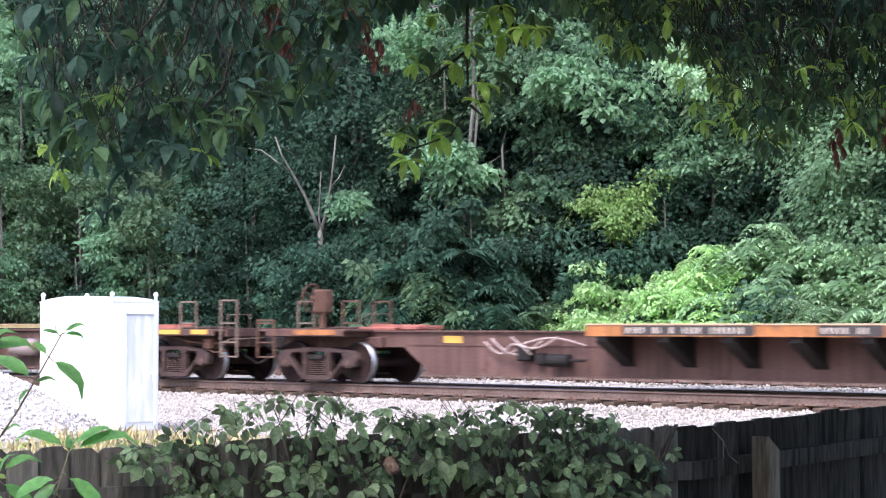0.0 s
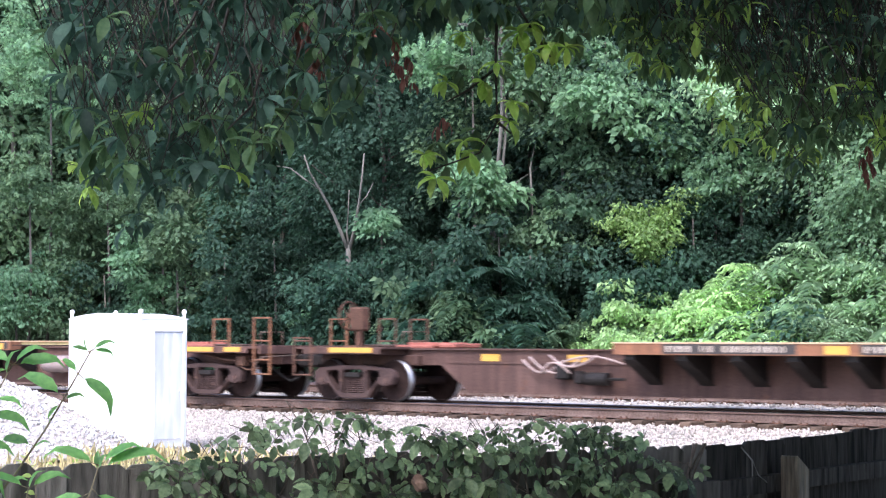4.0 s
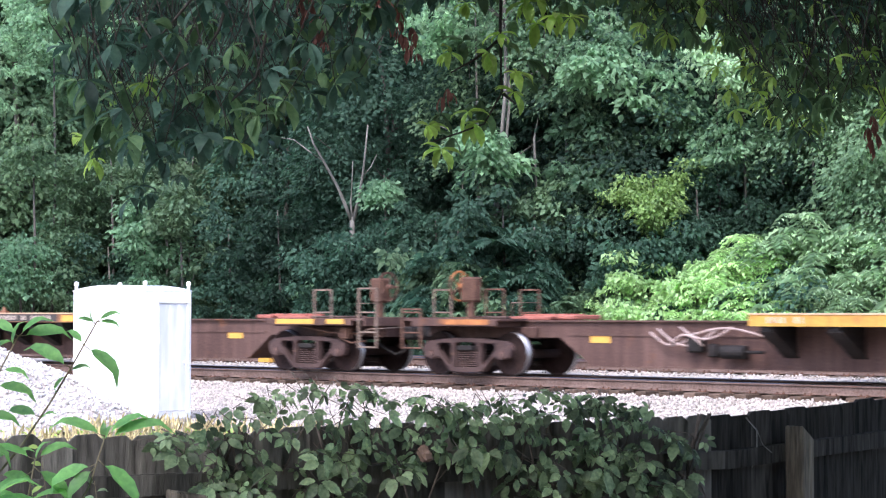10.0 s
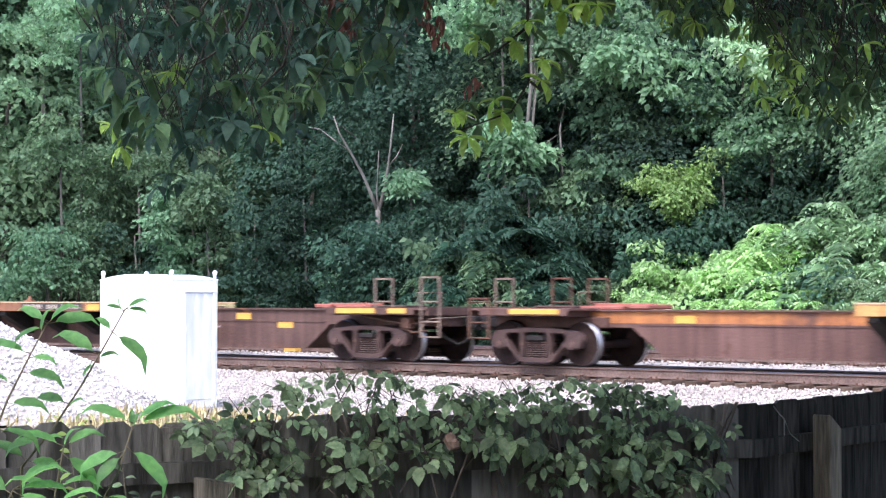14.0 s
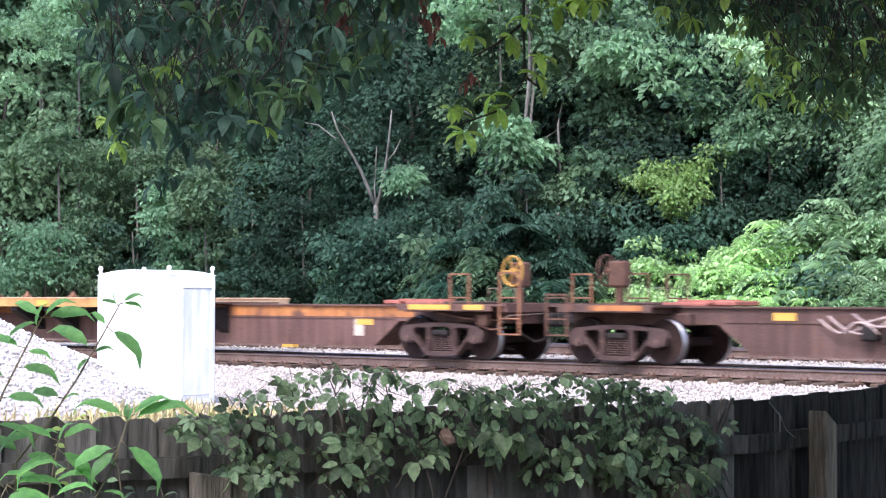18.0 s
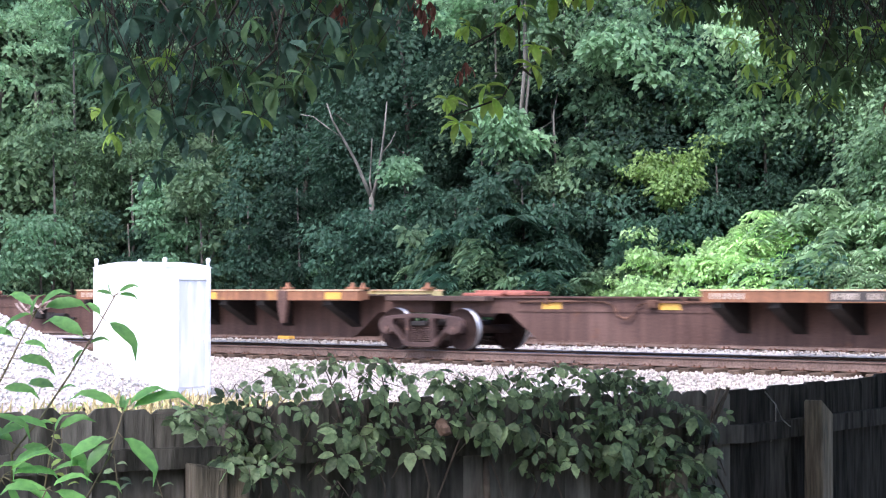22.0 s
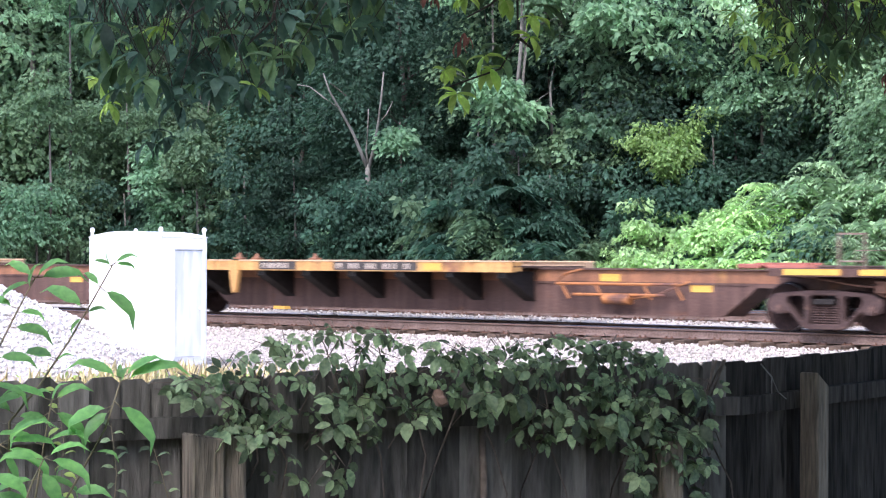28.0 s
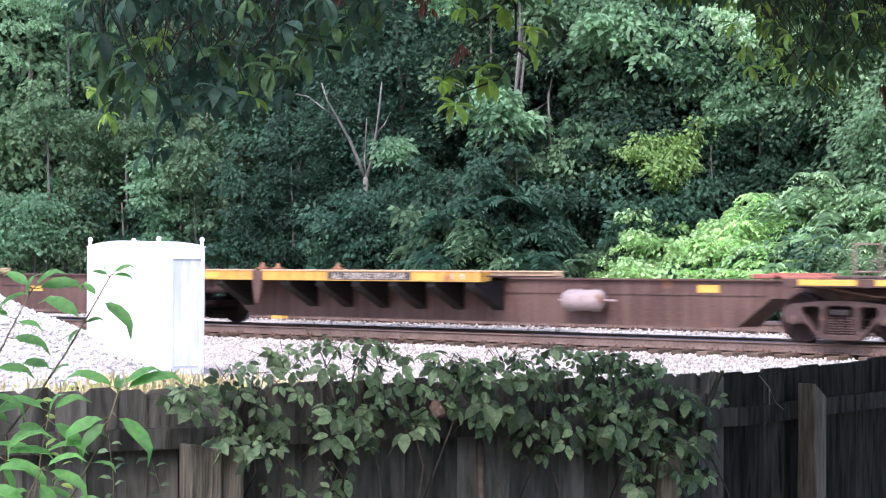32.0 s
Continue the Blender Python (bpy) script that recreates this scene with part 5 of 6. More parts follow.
def plant_sumac():
    r = random.Random(17)
    for x, depth, s in ((0.058, 48.8, 0.36), (0.07, 48.5, 0.5), (0.085, 48.3, 0.74), (0.105, 48, 0.82), (0.125, 47.6, 0.9), (0.147, 47, 1.02), (0.17, 46.2, 1.08), (0.192, 45.6, 1.0), (0.215, 45.2, 1.0), (0.24, 44.5, 1.05), (0.265, 44, 1.0), (0.115, 46.5, 0.55), (0.15, 45.4, 0.62), (0.185, 44.4, 0.62), (0.225, 43.6, 0.6), (0.09, 50, 0.9), (0.13, 49.5, 1.1)):
        u, v = track_uv(at_view(x, 0, depth))
        k = r.randrange(2) + (2 if x > 0.155 else 0)
        if x < 0.115 and s > 0.4:
            stand("leafy_bush", u, v, "bright yellow-green leafy bush beyond the tracks", "bush", BRIGHT_SHRUBS[k % 2], SHRUB_STEM, s * 1.15, r.uniform(0, 6.28), "bright leafy bushes")
            continue
        stand("sumac_bush", u, v, "bright green sumac bush with feathered leaves beyond the tracks", "bush", BRIGHT_FRONDS[k], SHRUB_STEM, s * 1.12, r.uniform(0, 6.28), "bright sumac bushes")
    for x, depth, s in ((-0.02, 53, 0.85), (0.003, 52.5, 1.2), (0.022, 52, 1.1), (0.036, 51.5, 0.8), (-0.045, 54, 0.6), (0.055, 50, 0.5), (-0.075, 56, 1.0), (0.012, 54, 1.5)):
        u, v = track_uv(at_view(x, 0, depth))
        stand("sumac_bush", u, v, "darker green sumac with long feathered leaves under the trees", "bush", DARK_FRONDS[r.randrange(2)], SHRUB_STEM, s, r.uniform(0, 6.28), "dark sumac bushes")


def big_sumac():
    r = random.Random(23)
    for x, depth, s in ((-0.028, 50.9, 0.75), (-0.014, 50.4, 1.05), (0.002, 49.7, 0.95), (0.016, 49.6, 1.15), (0.03, 49.3, 0.85), (0.043, 48.8, 0.6), (0.006, 49.0, 0.5), (-0.045, 51.5, 0.5)):
        u, v = track_uv(at_view(x, 0, depth))
        stand("sumac_bush", u, v, "dark green sumac with very long feathered leaves under the trees", "bush", BIG_FRONDS[r.randrange(3)], SHRUB_STEM, s, r.uniform(0, 6.28), "dark sumac bushes")


plant_sumac()
big_sumac()


def tall_backs():
    """Tall trees that close the wood where it runs out of sight."""
    for i, (x, depth, s) in enumerate(((-0.235, 70, 1.45), (-0.252, 66, 1.5), (-0.265, 72, 1.7), (-0.285, 68, 1.6), (-0.22, 76, 1.6), (-0.25, 80, 1.9))):
        u, v = track_uv(at_view(x, 0, depth))
        stand("tree", u, v, "tall pale green broadleaf tree deep in the wood", "tree", *TREES[(3, 1, 4)[i % 3]], s, i * 1.3, "trees of the wood")


tall_backs()


def special_trees():
    # the pale forked trunk
    foot = at_view(-0.0622, 0, 54.6)
    foot.z = ground_height(foot.x, foot.y)
    forked = thing("forked_tree", Matrix.Translation(foot), "pale dead forked trunk standing before the wood", "tree")
    part("trunk", chain(bmesh.new(), [(0, 0, -0.1), (0.06, 0, 2.0), (0.01, 0, 3.9), (0.0, -0.02, 4.25)], 0.1, 0.065, 8), M_BARK_MID, forked)
    for line, thick, thin in ((((0, 0, 4.1), (-0.2, -0.22, 4.6), (-0.38, -0.42, 5.05), (-0.7, -0.8, 5.65), (-0.98, -1.2, 6.15), (-1.12, -1.4, 6.6)), 0.058, 0.016),
                              (((0.02, 0.0, 4.1), (-0.03, -0.2, 4.6), (0.02, -0.4, 5.1), (0.06, -0.7, 5.7)), 0.034, 0.012),
                              (((0.03, 0, 4.1), (0.2, -0.25, 4.7), (0.32, -0.6, 5.3), (0.42, -1.0, 5.95), (0.5, -1.3, 6.65)), 0.058, 0.018),
                              (((0.32, -0.6, 5.3), (0.55, -0.7, 5.55), (0.72, -0.7, 5.9)), 0.022, 0.008),
                              (((-0.75, -0.85, 5.72), (-1.1, -1.1, 5.95), (-1.5, -1.3, 6.25), (-1.85, -1.4, 6.3)), 0.026, 0.008)):
        part("limb", chain(bmesh.new(), line, thick, thin, 7), M_BARK_PALE, forked)
    # slim pale trunks among the leaves
    for x, depth, low_lean, tall, thick in ((0.0125, 51.1, 0.008, 13, 0.1), (0.0168, 51.2, -0.004, 13, 0.085), (0.026, 51.0, 0.06, 11, 0.05), (-0.232, 66, -0.02, 14, 0.17), (-0.157, 62, 0.02, 6, 0.08), (-0.145, 62.5, 0.0, 7, 0.08), (-0.196, 64, 0.0, 6, 0.06), (0.045, 52, 0.06, 9, 0.035), (0.06, 51.5, -0.04, 8, 0.03), (-0.01, 54, 0.05, 9, 0.04)):
        p = at_view(x, 0, depth)
        slim = thing("tree", Matrix.Translation((p.x, p.y, ground_height(p.x, p.y))), "slim pale gray trunk among the leaves", "tree", "slim pale trunks")
        seed = int(1000 + depth * 10 + thick * 100)
        part("trunk", trunk_mesh("trunk", seed, tall, thick, 4, M_BARK_MID, low_lean), None, slim)
        part("crown", crown_mesh("crown", seed, 24, 60, 1.3, tall * 0.4, tall * 0.62, 0.16, L_MID, 0.6, 0.2, 5), None, slim)
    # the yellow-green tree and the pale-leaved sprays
    # Deep and pale leaf colours also carry painted shade and light by place.
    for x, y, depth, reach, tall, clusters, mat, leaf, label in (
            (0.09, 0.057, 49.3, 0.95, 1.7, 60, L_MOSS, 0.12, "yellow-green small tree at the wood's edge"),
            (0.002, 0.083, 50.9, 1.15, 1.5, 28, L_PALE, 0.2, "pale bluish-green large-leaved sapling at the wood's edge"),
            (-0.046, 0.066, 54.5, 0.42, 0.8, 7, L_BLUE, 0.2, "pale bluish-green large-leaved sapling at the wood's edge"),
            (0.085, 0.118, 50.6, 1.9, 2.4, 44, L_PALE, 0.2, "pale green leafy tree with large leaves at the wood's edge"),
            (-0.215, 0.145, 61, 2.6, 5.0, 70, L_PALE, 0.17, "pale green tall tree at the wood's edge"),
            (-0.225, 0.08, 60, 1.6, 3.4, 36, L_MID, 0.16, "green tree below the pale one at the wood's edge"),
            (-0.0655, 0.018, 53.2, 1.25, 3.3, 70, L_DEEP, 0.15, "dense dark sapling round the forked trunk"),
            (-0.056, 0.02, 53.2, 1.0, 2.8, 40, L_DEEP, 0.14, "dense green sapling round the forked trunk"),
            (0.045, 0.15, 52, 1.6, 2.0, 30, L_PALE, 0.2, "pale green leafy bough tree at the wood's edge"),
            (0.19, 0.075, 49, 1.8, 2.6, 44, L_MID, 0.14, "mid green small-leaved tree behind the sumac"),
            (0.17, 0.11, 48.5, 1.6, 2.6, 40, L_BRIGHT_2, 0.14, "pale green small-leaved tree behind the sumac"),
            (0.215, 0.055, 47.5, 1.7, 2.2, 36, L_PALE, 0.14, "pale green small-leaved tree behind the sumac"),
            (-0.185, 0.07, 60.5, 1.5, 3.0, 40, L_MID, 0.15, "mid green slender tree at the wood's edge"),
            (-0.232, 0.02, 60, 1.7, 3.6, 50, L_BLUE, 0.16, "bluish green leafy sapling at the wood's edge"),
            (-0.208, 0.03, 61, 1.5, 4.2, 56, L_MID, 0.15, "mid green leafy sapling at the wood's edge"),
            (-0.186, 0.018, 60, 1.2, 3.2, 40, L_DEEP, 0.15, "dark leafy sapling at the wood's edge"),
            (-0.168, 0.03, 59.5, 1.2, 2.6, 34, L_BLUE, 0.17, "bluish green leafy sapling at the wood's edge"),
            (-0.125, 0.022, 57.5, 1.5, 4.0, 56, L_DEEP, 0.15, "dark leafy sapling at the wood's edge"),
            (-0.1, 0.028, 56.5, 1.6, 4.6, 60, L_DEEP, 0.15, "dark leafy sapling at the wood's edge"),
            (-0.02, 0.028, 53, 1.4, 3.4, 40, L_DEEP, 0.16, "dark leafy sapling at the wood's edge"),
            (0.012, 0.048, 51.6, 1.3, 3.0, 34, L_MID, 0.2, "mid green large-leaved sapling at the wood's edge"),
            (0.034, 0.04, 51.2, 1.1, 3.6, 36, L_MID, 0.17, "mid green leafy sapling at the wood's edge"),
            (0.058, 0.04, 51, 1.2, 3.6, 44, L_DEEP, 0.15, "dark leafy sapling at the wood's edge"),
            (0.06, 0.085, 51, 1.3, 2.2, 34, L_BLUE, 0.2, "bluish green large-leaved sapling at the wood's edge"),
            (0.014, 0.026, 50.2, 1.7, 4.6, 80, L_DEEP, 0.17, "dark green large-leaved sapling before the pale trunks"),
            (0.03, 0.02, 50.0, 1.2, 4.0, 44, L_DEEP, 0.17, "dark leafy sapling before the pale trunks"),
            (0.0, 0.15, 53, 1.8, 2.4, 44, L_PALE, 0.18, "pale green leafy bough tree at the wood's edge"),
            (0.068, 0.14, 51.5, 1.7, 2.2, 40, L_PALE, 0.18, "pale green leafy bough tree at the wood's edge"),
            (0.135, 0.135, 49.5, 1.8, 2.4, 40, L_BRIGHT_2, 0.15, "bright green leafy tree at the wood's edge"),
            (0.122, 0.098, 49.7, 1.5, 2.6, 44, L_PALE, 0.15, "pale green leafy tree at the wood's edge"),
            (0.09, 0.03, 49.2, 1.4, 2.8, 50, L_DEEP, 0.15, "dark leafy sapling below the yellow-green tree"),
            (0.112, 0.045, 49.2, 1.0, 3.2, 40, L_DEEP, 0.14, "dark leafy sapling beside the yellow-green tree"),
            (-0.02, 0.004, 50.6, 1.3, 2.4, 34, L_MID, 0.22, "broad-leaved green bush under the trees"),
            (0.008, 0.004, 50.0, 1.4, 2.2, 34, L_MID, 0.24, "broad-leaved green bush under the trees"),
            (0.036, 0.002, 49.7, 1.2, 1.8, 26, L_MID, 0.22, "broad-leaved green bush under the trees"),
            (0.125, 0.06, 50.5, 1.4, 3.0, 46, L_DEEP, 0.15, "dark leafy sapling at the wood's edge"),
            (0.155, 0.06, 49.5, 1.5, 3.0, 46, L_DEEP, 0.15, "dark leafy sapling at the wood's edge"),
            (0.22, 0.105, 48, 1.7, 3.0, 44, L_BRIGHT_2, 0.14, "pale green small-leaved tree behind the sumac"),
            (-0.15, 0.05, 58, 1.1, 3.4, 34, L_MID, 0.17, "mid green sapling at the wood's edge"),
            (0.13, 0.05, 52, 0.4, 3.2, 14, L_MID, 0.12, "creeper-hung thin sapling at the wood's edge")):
        p = at_view(x, y, depth)
        g = ground_height(p.x, p.y)
        ob = thing("tree", Matrix.Translation((p.x, p.y, g)), label, "tree")
        bm = bmesh.new()
        chain(bm, [(0, 0, -0.1), (0.1, 0.05, (p.z - g) * 0.5), (0, 0, p.z - g + tall * 0.3)], 0.07, 0.02, 6)
        part("trunk", bm, M_BARK, ob)
        part("crown", crown_mesh("crown", int(depth * 10 + clusters), clusters, 70, reach, tall, p.z - g - tall / 2, leaf, mat, 0.42, 0.2, max(5, clusters // 5)), None, ob)


special_trees()


# ---- trees over the yard ----
def hang_canopy(kind, trunk_at, hem, x_range, seed, label, tufts, lit, olive, long):
    """A tree whose lowest boughs droop into view: whorls of long leaves on thin twigs below stout limbs, under a dense crown."""
    r = random.Random(seed)
    foot = Vector((*trunk_at, -1.1))
    tree = thing(kind, Matrix.Translation(foot), label, "tree")
    limbs = bmesh.new()
    bough = bmesh.new()
    chain(limbs, [(0, 0, -0.1), (0.05, 0, 1.8), (0, 0.05, 3.6), (0.1, 0, 5.8)], 0.2, 0.1, 10)
    part("trunk", limbs, M_BARK, tree)
    groups = {"dark": [], "olive": [], "lit": [], "red": []}

    def whorl(p, count, size, group):
        for _ in range(count):
            a = r.uniform(0, math.tau)
            groups[group].append((p, (math.cos(a) * 0.8, math.sin(a) * 0.8, r.uniform(-1.6, 0.35) if group != "red" else r.uniform(-3.0, -1.2)), (math.cos(a) * 0.6 + r.uniform(-0.5, 0.5), math.sin(a) * 0.6 + r.uniform(-0.5, 0.5), 1), size * r.uniform(0.55, 1.35) * (0.85 if group == "lit" else 1.0)))
    xs, lows = zip(*hem)
    mids = []
    for side in range(5):
        y = 6.6 + side * 0.55
        inner, outer = (x_range[0], x_range[1]) if trunk_at[0] < 0 else (x_range[1], x_range[0])
        pts = [Vector((trunk_at[0], trunk_at[1], 1.9 + side * 0.1)), Vector(((trunk_at[0] + inner) / 2, y, 1.35 + 0.2 * y)), Vector(((inner + outer) / 2, y, 1.3 + 0.2 * y)), Vector((outer, y, 1.24 + 0.2 * y))]
        chain(bough, [p - foot for p in pts], 0.06, 0.02, 6)
    while len(mids) < tufts:
        x, y = r.uniform(*x_range), r.uniform(6.3, 8.9)
        low = np.interp(x / y, xs, lows) * y + 1.19
        z = r.uniform(low + 0.08, 2.95)
        if x / y < -0.212 or z < low + 0.08:
            continue
        mids.append((x, y, z))
    for x, y, z in mids:
        p = Vector((x, y, z))
        up = Vector((x + r.uniform(-0.25, 0.25), y + r.uniform(-0.1, 0.1), min(z + r.uniform(0.25, 0.5), 2.75)))
        if up.z > z + 0.05:
            chain(bough, [up - foot, (up + p) / 2 - foot + Vector((r.uniform(-0.04, 0.04), 0, -0.02)), p - foot], 0.003, 0.0018, 4)
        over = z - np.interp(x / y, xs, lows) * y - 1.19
        # Near the hem more leaves take the colours with light painted in.
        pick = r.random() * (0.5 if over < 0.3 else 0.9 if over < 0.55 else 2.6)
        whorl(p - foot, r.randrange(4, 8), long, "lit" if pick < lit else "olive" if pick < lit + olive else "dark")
    part("limbwork", bough, M_TWIG_DARK, tree)
    return tree, foot, groups, whorl


def finish_canopy(tree, groups, over, seed, n, wide):
    nr = np.random.default_rng(seed)
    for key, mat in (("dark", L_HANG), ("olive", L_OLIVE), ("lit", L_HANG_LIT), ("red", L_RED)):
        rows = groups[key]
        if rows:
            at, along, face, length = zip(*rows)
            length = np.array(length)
            part("leaves", leaf_mesh("leaves", np.array([tuple(a) for a in at]), along, face, length, length * (0.34 if key == "red" else wide), mat, True, 0.2, (0.32, 0.46)), None, tree, {"dark": "", "olive": "olive green leaves", "lit": "yellow-green leaves with backlight put into their colour", "red": "withered red-brown leaves"}[key])
    # unseen crown leaves overhead, added to shade the yard and the hanging leaves
    x0, x1, y0, y1 = over
    at = np.stack([nr.uniform(x0, x1, n), nr.uniform(y0, y1, n), nr.uniform(3.0, 5.4, n)], 1)
    # a gap is left over the middle of the yard to let light in
    at = at[(at[:, 1] < 5.5) | (np.abs(at[:, 0] + 0.5) > 0.75)] - np.array(tree.matrix_basis.translation)
    n = len(at)
    length = nr.uniform(0.16, 0.3, n)
    part("crown", leaf_mesh("crown", at, nr.normal(size=(n, 3)) * (1, 1, 0.5), np.array([0, 0, 1]) + nr.normal(0, 0.4, (n, 3)), length, length * 0.5, L_HANG), None, tree)


left_hem = ((-0.26, 0.13), (-0.215, 0.135), (-0.2, 0.09), (-0.175, 0.068), (-0.16, 0.062), (-0.135, 0.078), (-0.12, 0.07), (-0.1, 0.075), (-0.09, 0.1), (-0.06, 0.105), (-0.05, 0.13), (-0.03, 0.152), (0.03, 0.157), (0.07, 0.152))
right_hem = ((0.05, 0.155), (0.075, 0.15), (0.085, 0.128), (0.12, 0.128), (0.134, 0.122), (0.142, 0.092), (0.155, 0.086), (0.168, 0.077), (0.19, 0.1), (0.21, 0.085), (0.26, 0.07))
tree_a, foot_a, groups_a, whorl_a = hang_canopy("yard_tree", (-4.6, 7.4), left_hem, (-2.4, 0.62), 31, "yard tree with dark drooping leaves hanging into view", 1220, 0.012, 0.16, 0.088)
# Extra whorls in the light-painted colours, where leaves glow against the wood.
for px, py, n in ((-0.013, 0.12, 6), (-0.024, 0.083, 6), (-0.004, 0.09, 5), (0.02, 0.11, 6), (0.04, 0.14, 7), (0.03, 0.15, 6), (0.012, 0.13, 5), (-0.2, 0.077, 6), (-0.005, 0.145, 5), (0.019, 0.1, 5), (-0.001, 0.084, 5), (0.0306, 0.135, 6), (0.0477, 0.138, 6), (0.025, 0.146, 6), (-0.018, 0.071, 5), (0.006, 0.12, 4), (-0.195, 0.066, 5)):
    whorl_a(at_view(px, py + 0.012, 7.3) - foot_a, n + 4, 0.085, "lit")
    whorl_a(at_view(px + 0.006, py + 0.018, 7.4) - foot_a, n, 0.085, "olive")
for px, py in ((-0.171, 0.064), (-0.166, 0.06), (-0.175, 0.058), (-0.19, 0.085), (-0.15, 0.07)):
    whorl_a(at_view(px, py, 7.2) - foot_a, 6, 0.075, "dark")
for px, py in ((-0.041, 0.147), (-0.047, 0.153), (-0.033, 0.137), (-0.08, 0.143), (-0.0145, 0.106), (-0.086, 0.155)):
    for k in range(3 if px > -0.02 else 7):
        whorl_a(at_view(px + 0.003 * math.sin(k * 2.4), py + 0.008 - 0.0022 * k, 6.9) - foot_a, 4, 0.045, "red")
for depth, line in ((7.3, ((0.013, 0.19), (0.012, 0.14), (0.013, 0.112), (0.004, 0.096), (-0.024, 0.086))), (7.3, ((0.013, 0.14), (-0.002, 0.128), (-0.013, 0.122))), (7.3, ((0.013, 0.112), (0.02, 0.106))), (7.3, ((0.012, 0.19), (0.03, 0.16), (0.04, 0.145))),
                    (6.6, ((-0.13, 0.19), (-0.144, 0.161), (-0.163, 0.138), (-0.18, 0.13))), (6.6, ((-0.12, 0.185), (-0.131, 0.144), (-0.138, 0.132), (-0.16, 0.118))), (6.6, ((-0.1, 0.17), (-0.112, 0.12), (-0.124, 0.108)))):
    part("twig", chain(bmesh.new(), [at_view(x, y, depth) - foot_a for x, y in line], 0.007, 0.003, 5), M_TWIG_DARK, tree_a)
finish_canopy(tree_a, groups_a, (-6, 0.6, 2.0, 9.0), 33, 3000, 0.46)
tree_b, foot_b, groups_b, whorl_b = hang_canopy("yard_tree", (4.7, 8.4), right_hem, (0.5, 2.6), 32, "second yard tree with dark drooping leaves and tips coloured as if lit", 1950, 0.11, 0.34, 0.066)
for px, py in ((0.2, 0.09), (0.225, 0.1)):
    for k in range(6):
        whorl_b(at_view(px + 0.002 * math.sin(k * 2.4), py + 0.01 - 0.003 * k, 6.9) - foot_b, 4, 0.045, "red")
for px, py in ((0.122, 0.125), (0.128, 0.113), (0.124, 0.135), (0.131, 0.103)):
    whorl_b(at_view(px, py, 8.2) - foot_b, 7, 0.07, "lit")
finish_canopy(tree_b, groups_b, (-0.6, 7, 0.8, 10.0), 34, 14000, 0.38)


# ---- creeper on the fence ----
FENCE_A, FENCE_WAY = Vector((-3.55, 5.41, 0)), Vector((2.18, 1.19, 0)).normalized()
FENCE_OUT = Vector((FENCE_WAY.y, -FENCE_WAY.x, 0))


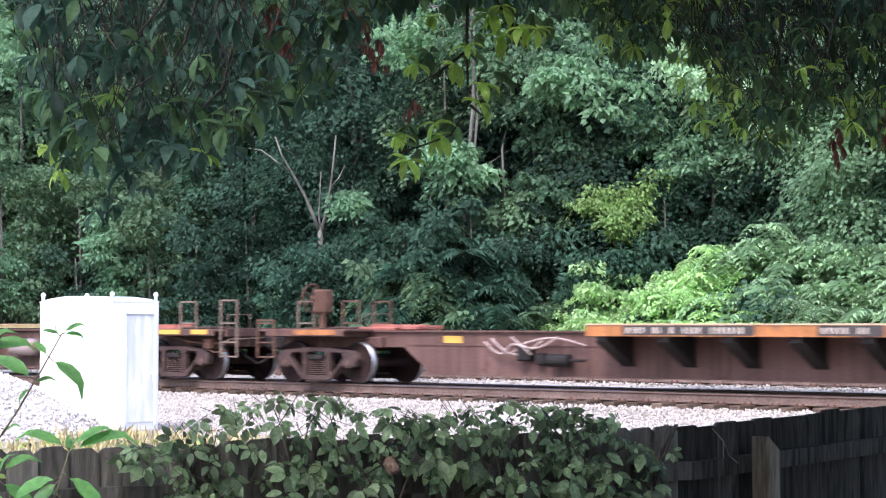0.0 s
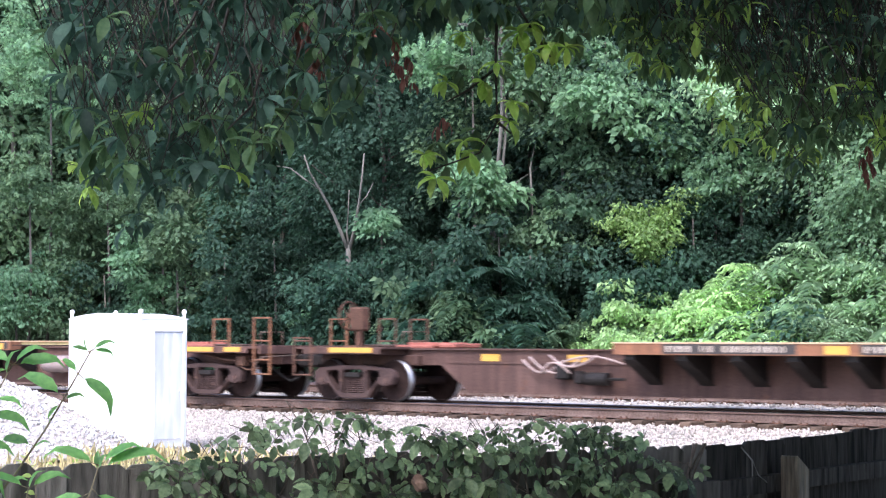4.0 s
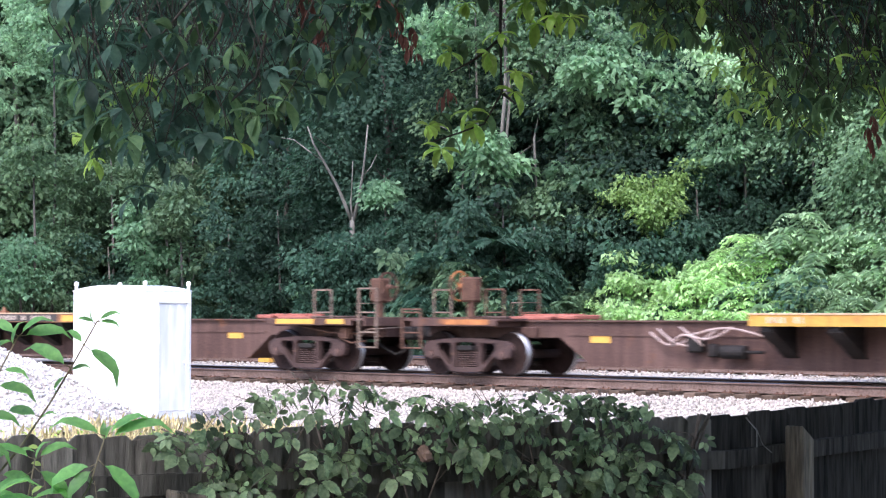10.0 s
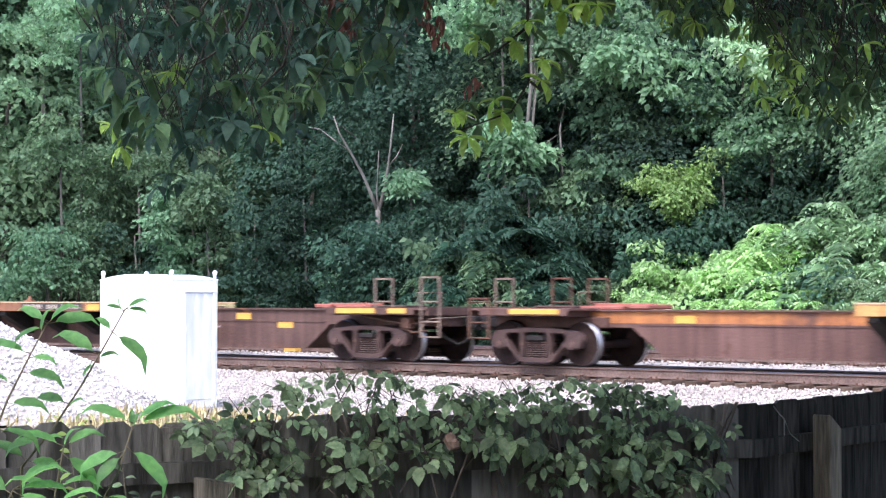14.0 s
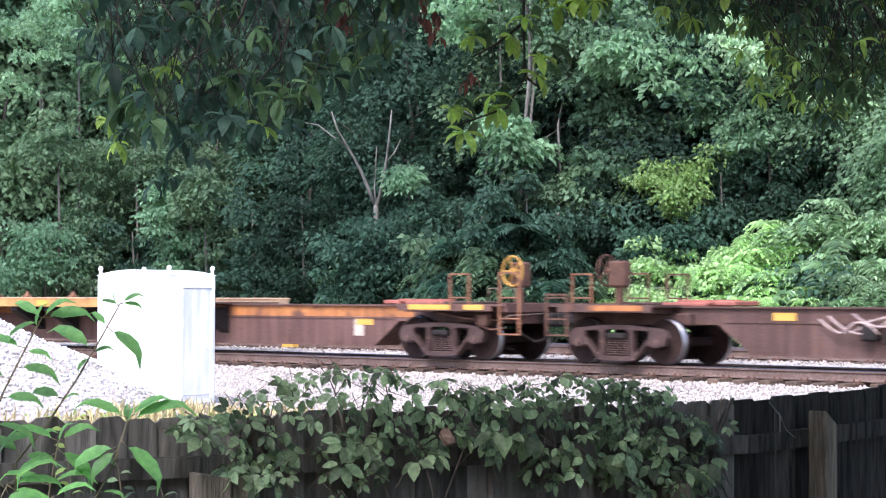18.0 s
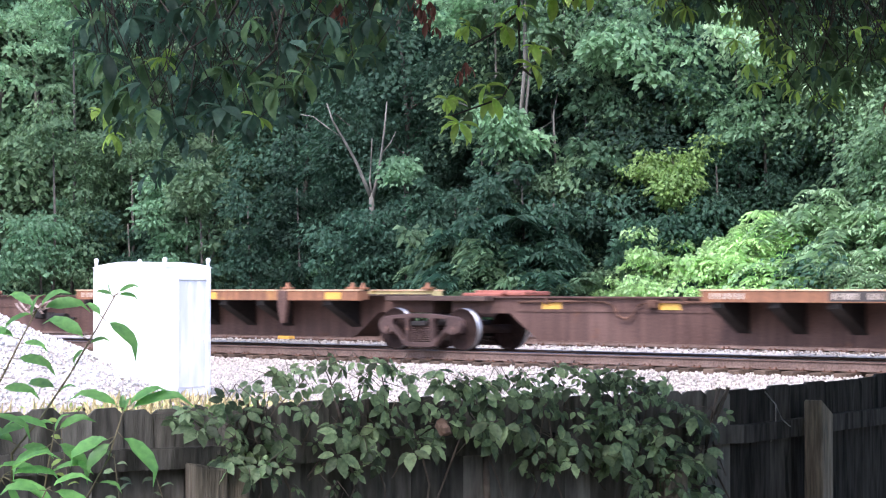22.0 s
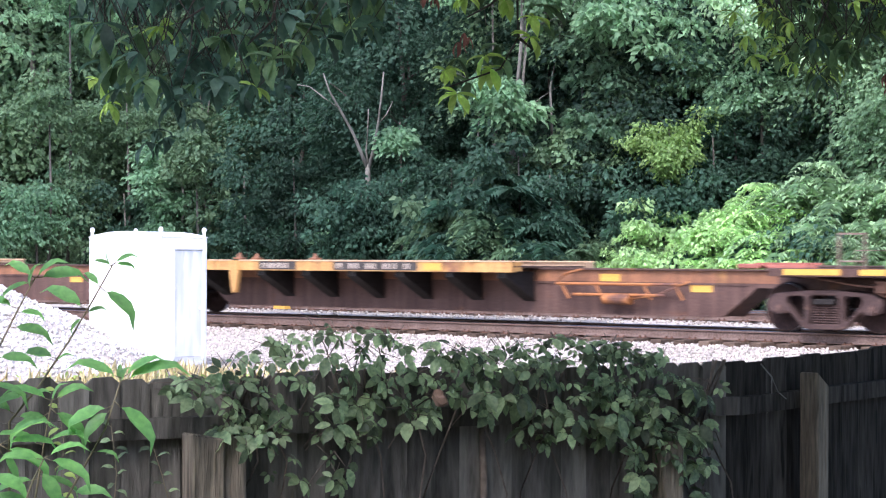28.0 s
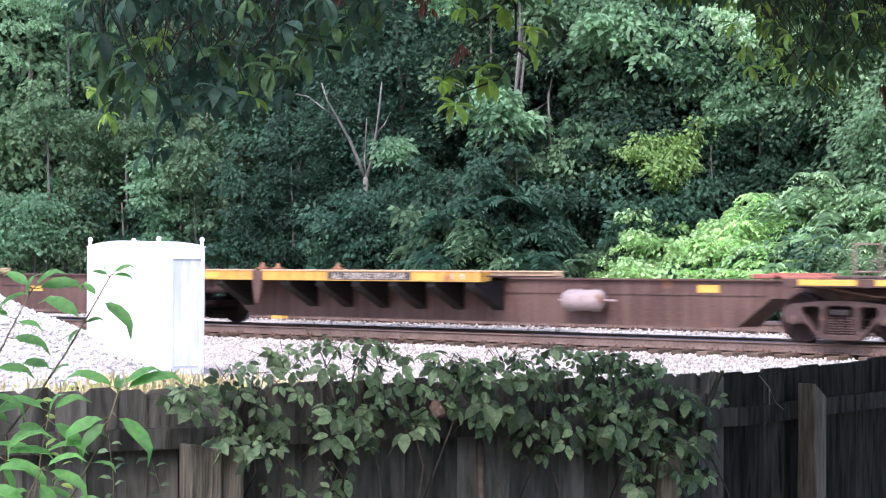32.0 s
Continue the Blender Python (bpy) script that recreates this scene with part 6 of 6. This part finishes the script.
def build_creeper():
    r = random.Random(51)
    vine = thing("creeper", Matrix.Translation(FENCE_A + FENCE_WAY * 4.0 + Vector((0, 0, -1.05))), "five-fingered green creeper draped over the fence top", "climbing plant")
    foot = vine.matrix_basis.translation
    rows, stems = [], bmesh.new()
    tops = ((2.85, 0.0), (3.1, 0.1), (3.4, 0.17), (3.8, 0.13), (4.1, 0.07), (4.4, 0.13), (4.7, 0.1), (4.95, 0.06), (5.2, -0.06))
    lows = ((2.85, -0.1), (3.05, -0.25), (3.2, -0.42), (3.4, -0.5), (3.55, -0.26), (3.85, -0.15), (4.1, -0.17), (4.35, -0.3), (4.6, -0.26), (4.8, -0.34), (4.95, -0.55), (5.15, -0.7), (5.2, -0.5))
    for _ in range(370):
        s = 2.75 + 2.5 * (r.random() if r.random() < 0.45 else min(max(r.choice((0.14, 0.3, 0.5, 0.66, 0.78, 0.84, 0.9, 0.96)) + r.gauss(0, 0.035), 0), 1))
        hi, lo = np.interp(s, *zip(*tops)), np.interp(s, *zip(*lows))
        s = 2.75 + (s - 2.75) * 0.88
        h = hi - (hi - lo) * r.random() ** 1.55
        p = FENCE_A + FENCE_WAY * s + FENCE_OUT * r.uniform(0.06, 0.2) + Vector((0, 0, 0.775 + h)) - foot
        tilt = FENCE_OUT * r.uniform(0.5, 1.2) + Vector((r.uniform(-0.8, 0.8), r.uniform(-0.4, 0.4), r.uniform(0.2, 1.5)))
        tilt.normalize()
        down = (Vector((0, 0, -1)) + FENCE_WAY * r.uniform(-1.6, 1.6) + FENCE_OUT * r.uniform(-0.2, 0.9))
        down -= tilt * down.dot(tilt)
        down.normalize()
        across = tilt.cross(down)
        size = (0.03 + 0.05 * r.random() ** 1.3) * (0.88 if h > -0.05 else 1.12)
        fingers = r.choice(((-1.95, -0.95, 0, 0.95, 1.95), (-1.7, -0.85, 0, 0.85, 1.7), (-1.1, 0, 1.1), (-1.0, 0, 1.0, 1.9)))
        for ang in fingers:
            ang += r.uniform(-0.15, 0.15)
            way = down * math.cos(ang) + across * math.sin(ang)
            nod = tilt + way * r.uniform(-0.1, 0.45)
            rows.append((tuple(p + way * 0.01), tuple(way - tilt * r.uniform(0, 0.35)), tuple(nod), size * (1.0 - 0.14 * abs(ang)) * r.uniform(0.85, 1.15)))
        back = p - down * r.uniform(0.04, 0.09) - tilt * 0.02
        chain(stems, [back, p], 0.0018, 0.0014, 4)
        if r.random() < 0.1:
            q = FENCE_A + FENCE_WAY * (s + r.uniform(-0.2, 0.2)) + FENCE_OUT * 0.05 + Vector((0, 0, 0.775 + min(h, 0.0) - r.uniform(0.02, 0.2))) - foot
            chain(stems, [q, (q + back) / 2 + Vector((0, 0, 0.03)), back], 0.0035, 0.002, 4)
    for k in range(16):
        s = 2.9 + 2.2 * r.random()
        line = [FENCE_A + FENCE_WAY * (s + 0.06 * math.sin(i * 1.3 + k) + r.uniform(-0.015, 0.015)) + FENCE_OUT * r.uniform(0.05, 0.08) + Vector((0, 0, 0.8 - i * 0.16)) - foot for i in range(6)]
        chain(stems, line, 0.006, 0.003, 4)
    chain(stems, [(0, 0, 0), (0.03, -0.05, 0.9), (0, 0, 1.8)], 0.02, 0.012, 6)
    at, along, face, length = zip(*rows)
    length = np.array(length)
    part("leaves", leaf_mesh("leaves", at, along, face, length, length * 0.6, L_VINE, "toothed", 0.2), None, vine)
    part("stemwork", stems, M_TWIG, vine)


build_creeper()


# ---- tall weeds before the fence ----
def build_weed(points, leaves, seed, label, material=None, width=0.42, thick=0.0045):
    """A bent stem with leaves: each sits some way up the stem and points at an angle from the right, in degrees."""
    r = random.Random(seed)
    foot = Vector((points[0][0], points[0][1], -1.06))
    weed = thing("tall_weed", Matrix.Translation(foot), label, "weed", "tall weeds by the fence")
    pts = [Vector(p) for p in points]
    stem = bmesh.new()
    chain(stem, [Vector()] + [p - foot for p in pts], thick, thick * 0.4, 6)
    spans = [(b - a).length for a, b in zip(pts, pts[1:])]
    rows = []
    for f, angle, size in leaves:
        left = f * sum(spans)
        j = 0
        while j < len(spans) - 1 and left > spans[j]:
            left -= spans[j]
            j += 1
        p = pts[j].lerp(pts[j + 1], min(left / spans[j], 1)) - foot
        a = radians(angle + r.uniform(-5, 5))
        way = Vector((math.cos(a), r.uniform(-0.45, 0.25), math.sin(a)))
        q = p + way * size * 0.16
        chain(stem, [p, q], 0.0018, 0.0013, 4)
        rows.append((tuple(q), tuple(way), (-0.4 * math.sin(a) + r.uniform(-0.6, 0.6), r.uniform(-0.8, -0.15), 1.0), size * 0.93))
    part("stem", stem, M_STEM, weed)
    at, along, face, length = zip(*rows)
    length = np.array(length)
    part("foliage", leaf_mesh("foliage", at, along, face, length, length * width, material or L_WEED, True, 0.3, (0.46, 0.36)), None, weed)
    return weed


def twine(points, seed, label, material, nodes):
    """A thin vine with small leaves all along it."""
    r = random.Random(seed)
    build_weed(points, [((k + 0.5) / nodes, 90 + (1 if k % 2 else -1) * r.uniform(50, 120), r.uniform(0.025, 0.05)) for k in range(nodes)], seed, label, material, 0.62, 0.0025)


def rooted(line, depth):
    return [tuple(at_view(x, y, depth)) for x, y in line]


build_weed(rooted(((-0.245, -0.085), (-0.2295, -0.066), (-0.215, -0.044), (-0.2025, -0.0225), (-0.1925, -0.0045)), 5.0),
           ((1.0, 25, 0.06), (1.0, -5, 0.055), (0.98, 110, 0.04), (0.99, 160, 0.05), (0.86, -38, 0.13), (0.86, 140, 0.06), (0.72, 150, 0.125), (0.7, 15, 0.055), (0.68, 235, 0.05), (0.42, 165, 0.095), (0.4, 30, 0.05), (0.2, 195, 0.1), (0.18, 20, 0.05), (0.05, 150, 0.1), (0.04, -10, 0.09)), 61, "tall weed with pointed bright green leaves before the fence")
build_weed(rooted(((-0.262, -0.075), (-0.252, -0.05), (-0.241, -0.028), (-0.2325, -0.012)), 4.9),
           ((1.0, 30, 0.09), (1.0, 150, 0.085), (1.0, 10, 0.12), (0.98, 210, 0.09), (0.9, 75, 0.07), (0.75, 170, 0.12), (0.72, -10, 0.07), (0.6, -15, 0.11), (0.5, 160, 0.11), (0.35, -5, 0.1), (0.3, 200, 0.11), (0.15, -20, 0.12), (0.1, 170, 0.12)), 62, "tall weed with bright green leaves before the fence")
build_weed(rooted(((-0.222, -0.135), (-0.207, -0.108), (-0.196, -0.088), (-0.188, -0.0625)), 4.9),
           ((1.0, 160, 0.125), (1.0, 35, 0.11), (0.98, 20, 0.16), (0.97, 95, 0.045), (0.95, 70, 0.05), (0.85, -50, 0.15), (0.82, 205, 0.13), (0.8, 225, 0.1), (0.5, -10, 0.07), (0.4, 190, 0.08), (0.2, 5, 0.1)), 63, "leafy green weed leaning over the fence top")
build_weed(rooted(((-0.268, -0.15), (-0.262, -0.125), (-0.254, -0.106), (-0.249, -0.096)), 4.8),
           ((1.0, 28, 0.13), (1.0, 5, 0.13), (0.98, -28, 0.15), (0.95, -60, 0.1), (0.95, 150, 0.1), (0.7, -15, 0.12), (0.65, 195, 0.12), (0.4, 10, 0.13), (0.35, 170, 0.13), (0.1, -10, 0.14), (0.05, 150, 0.14)), 64, "broad-leaved green weed low before the fence")
build_weed(rooted(((-0.246, -0.16), (-0.24, -0.135), (-0.233, -0.115), (-0.227, -0.103)), 4.75),
           ((1.0, -22, 0.13), (1.0, 20, 0.1), (0.98, 170, 0.1), (0.9, -60, 0.1), (0.6, -15, 0.1), (0.55, 190, 0.11), (0.25, -5, 0.12), (0.2, 165, 0.12)), 65, "broad-leaved green weed low before the fence")
build_weed(rooted(((-0.27, -0.17), (-0.266, -0.15), (-0.262, -0.135)), 4.6),
           ((1.0, -30, 0.17), (1.0, 15, 0.15), (0.98, 70, 0.12), (0.6, -15, 0.16), (0.5, 30, 0.14), (0.2, -5, 0.16)), 68, "broad-leaved green weed low before the fence")
build_weed(rooted(((-0.236, -0.15), (-0.231, -0.12), (-0.227, -0.094), (-0.2235, -0.074)), 4.95),
           ((1.0, 20, 0.1), (1.0, 155, 0.11), (0.98, 60, 0.06), (0.95, -35, 0.13), (0.92, 215, 0.12), (0.72, 10, 0.12), (0.7, 170, 0.13), (0.5, -20, 0.11), (0.48, 195, 0.12), (0.25, 15, 0.12), (0.22, 165, 0.12)), 70, "leafy green weed before the fence boards")
twine(rooted(((-0.222, -0.17), (-0.219, -0.13), (-0.217, -0.095), (-0.221, -0.066)), 5.9), 66, "thin yellow-green vine on the fence boards", L_YELLOW, 22)
twine(rooted(((-0.196, -0.17), (-0.192, -0.14), (-0.19, -0.11), (-0.193, -0.085)), 6.1), 67, "thin green vine on the fence boards", L_VINE, 24)
twine(rooted(((-0.158, -0.15), (-0.163, -0.125), (-0.167, -0.11), (-0.172, -0.095)), 6.3), 69, "thin bare-stemmed vine beside the fence post", L_VINE, 12)


def dry_grass():
    r = np.random.default_rng(71)
    n = 5200
    u, v = r.uniform(-22, 6, n), -9.2 - r.uniform(0, 1, n) ** 1.6 * 4
    p = np.array([tuple(track(a, b)) for a, b in zip(u, v)])
    p[:, 2] = [ground_height(x, y) for x, y, _ in p]
    along = r.normal(0, 0.4, (n, 3)) + (0, 0, 1)
    length = r.uniform(0.1, 0.32, n)
    tagged(new("dry_grass", leaf_mesh("dry_grass", p, along, r.normal(size=(n, 3)) + (0, 0, 0.3), length, length * 0.09, M_DRY, droop=0.1)), "dry straw-coloured grass along the gravel", "grass", kind="stuff")
    n = 1400
    u, v = r.uniform(-20, 6, n), -9.6 - r.uniform(0, 1, n) * 3
    p = np.array([tuple(track(a, b)) for a, b in zip(u, v)])
    p[:, 2] = [ground_height(x, y) + 0.05 for x, y, _ in p]
    length = r.uniform(0.06, 0.16, n)
    tagged(new("low_weeds", leaf_mesh("low_weeds", p, r.normal(0, 1, (n, 3)) + (0, 0, 0.7), r.normal(0, 0.4, (n, 3)) + (0, 0, 1), length, length * 0.5, L_YELLOW)), "low yellow-green weeds along the gravel", "weeds", kind="stuff")


dry_grass()


def dead_twig():
    """A bare twig caught on the boards."""
    p = at_view(0.1385, -0.0585, 8.05)
    twig = thing("dead_twig", Matrix.Translation(p), "pale bare forked twig caught on the fence boards", "twig")
    bm = bmesh.new()
    chain(bm, [(-0.03, 0.0, 0.06), (0.02, -0.02, 0.0), (0.045, -0.02, -0.06), (0.08, -0.02, -0.09)], 0.004, 0.002, 5)
    chain(bm, [(0.02, -0.02, 0.0), (0.02, -0.02, -0.08), (0.0, -0.02, -0.15)], 0.003, 0.002, 5)
    part("stem", bm, M_BARK_PALE, twig)


dead_twig()


def dried_ball():
    """A curled dead leaf caught in the creeper."""
    p = at_view(-0.0259, -0.0706, 6.95)
    clump = thing("dried_leaf", Matrix.Translation(p), "curled brown dead leaf caught in the creeper", "leaf")
    bm = bmesh.new()
    bmesh.ops.create_icosphere(bm, subdivisions=2, radius=0.036)
    for v in bm.verts:
        v.co *= 0.75 + 0.5 * noise.noise(v.co * 30)
        v.co.z *= 1.15
    part("blade", bm, M_DEADLEAF, clump)


dried_ball()

motions()
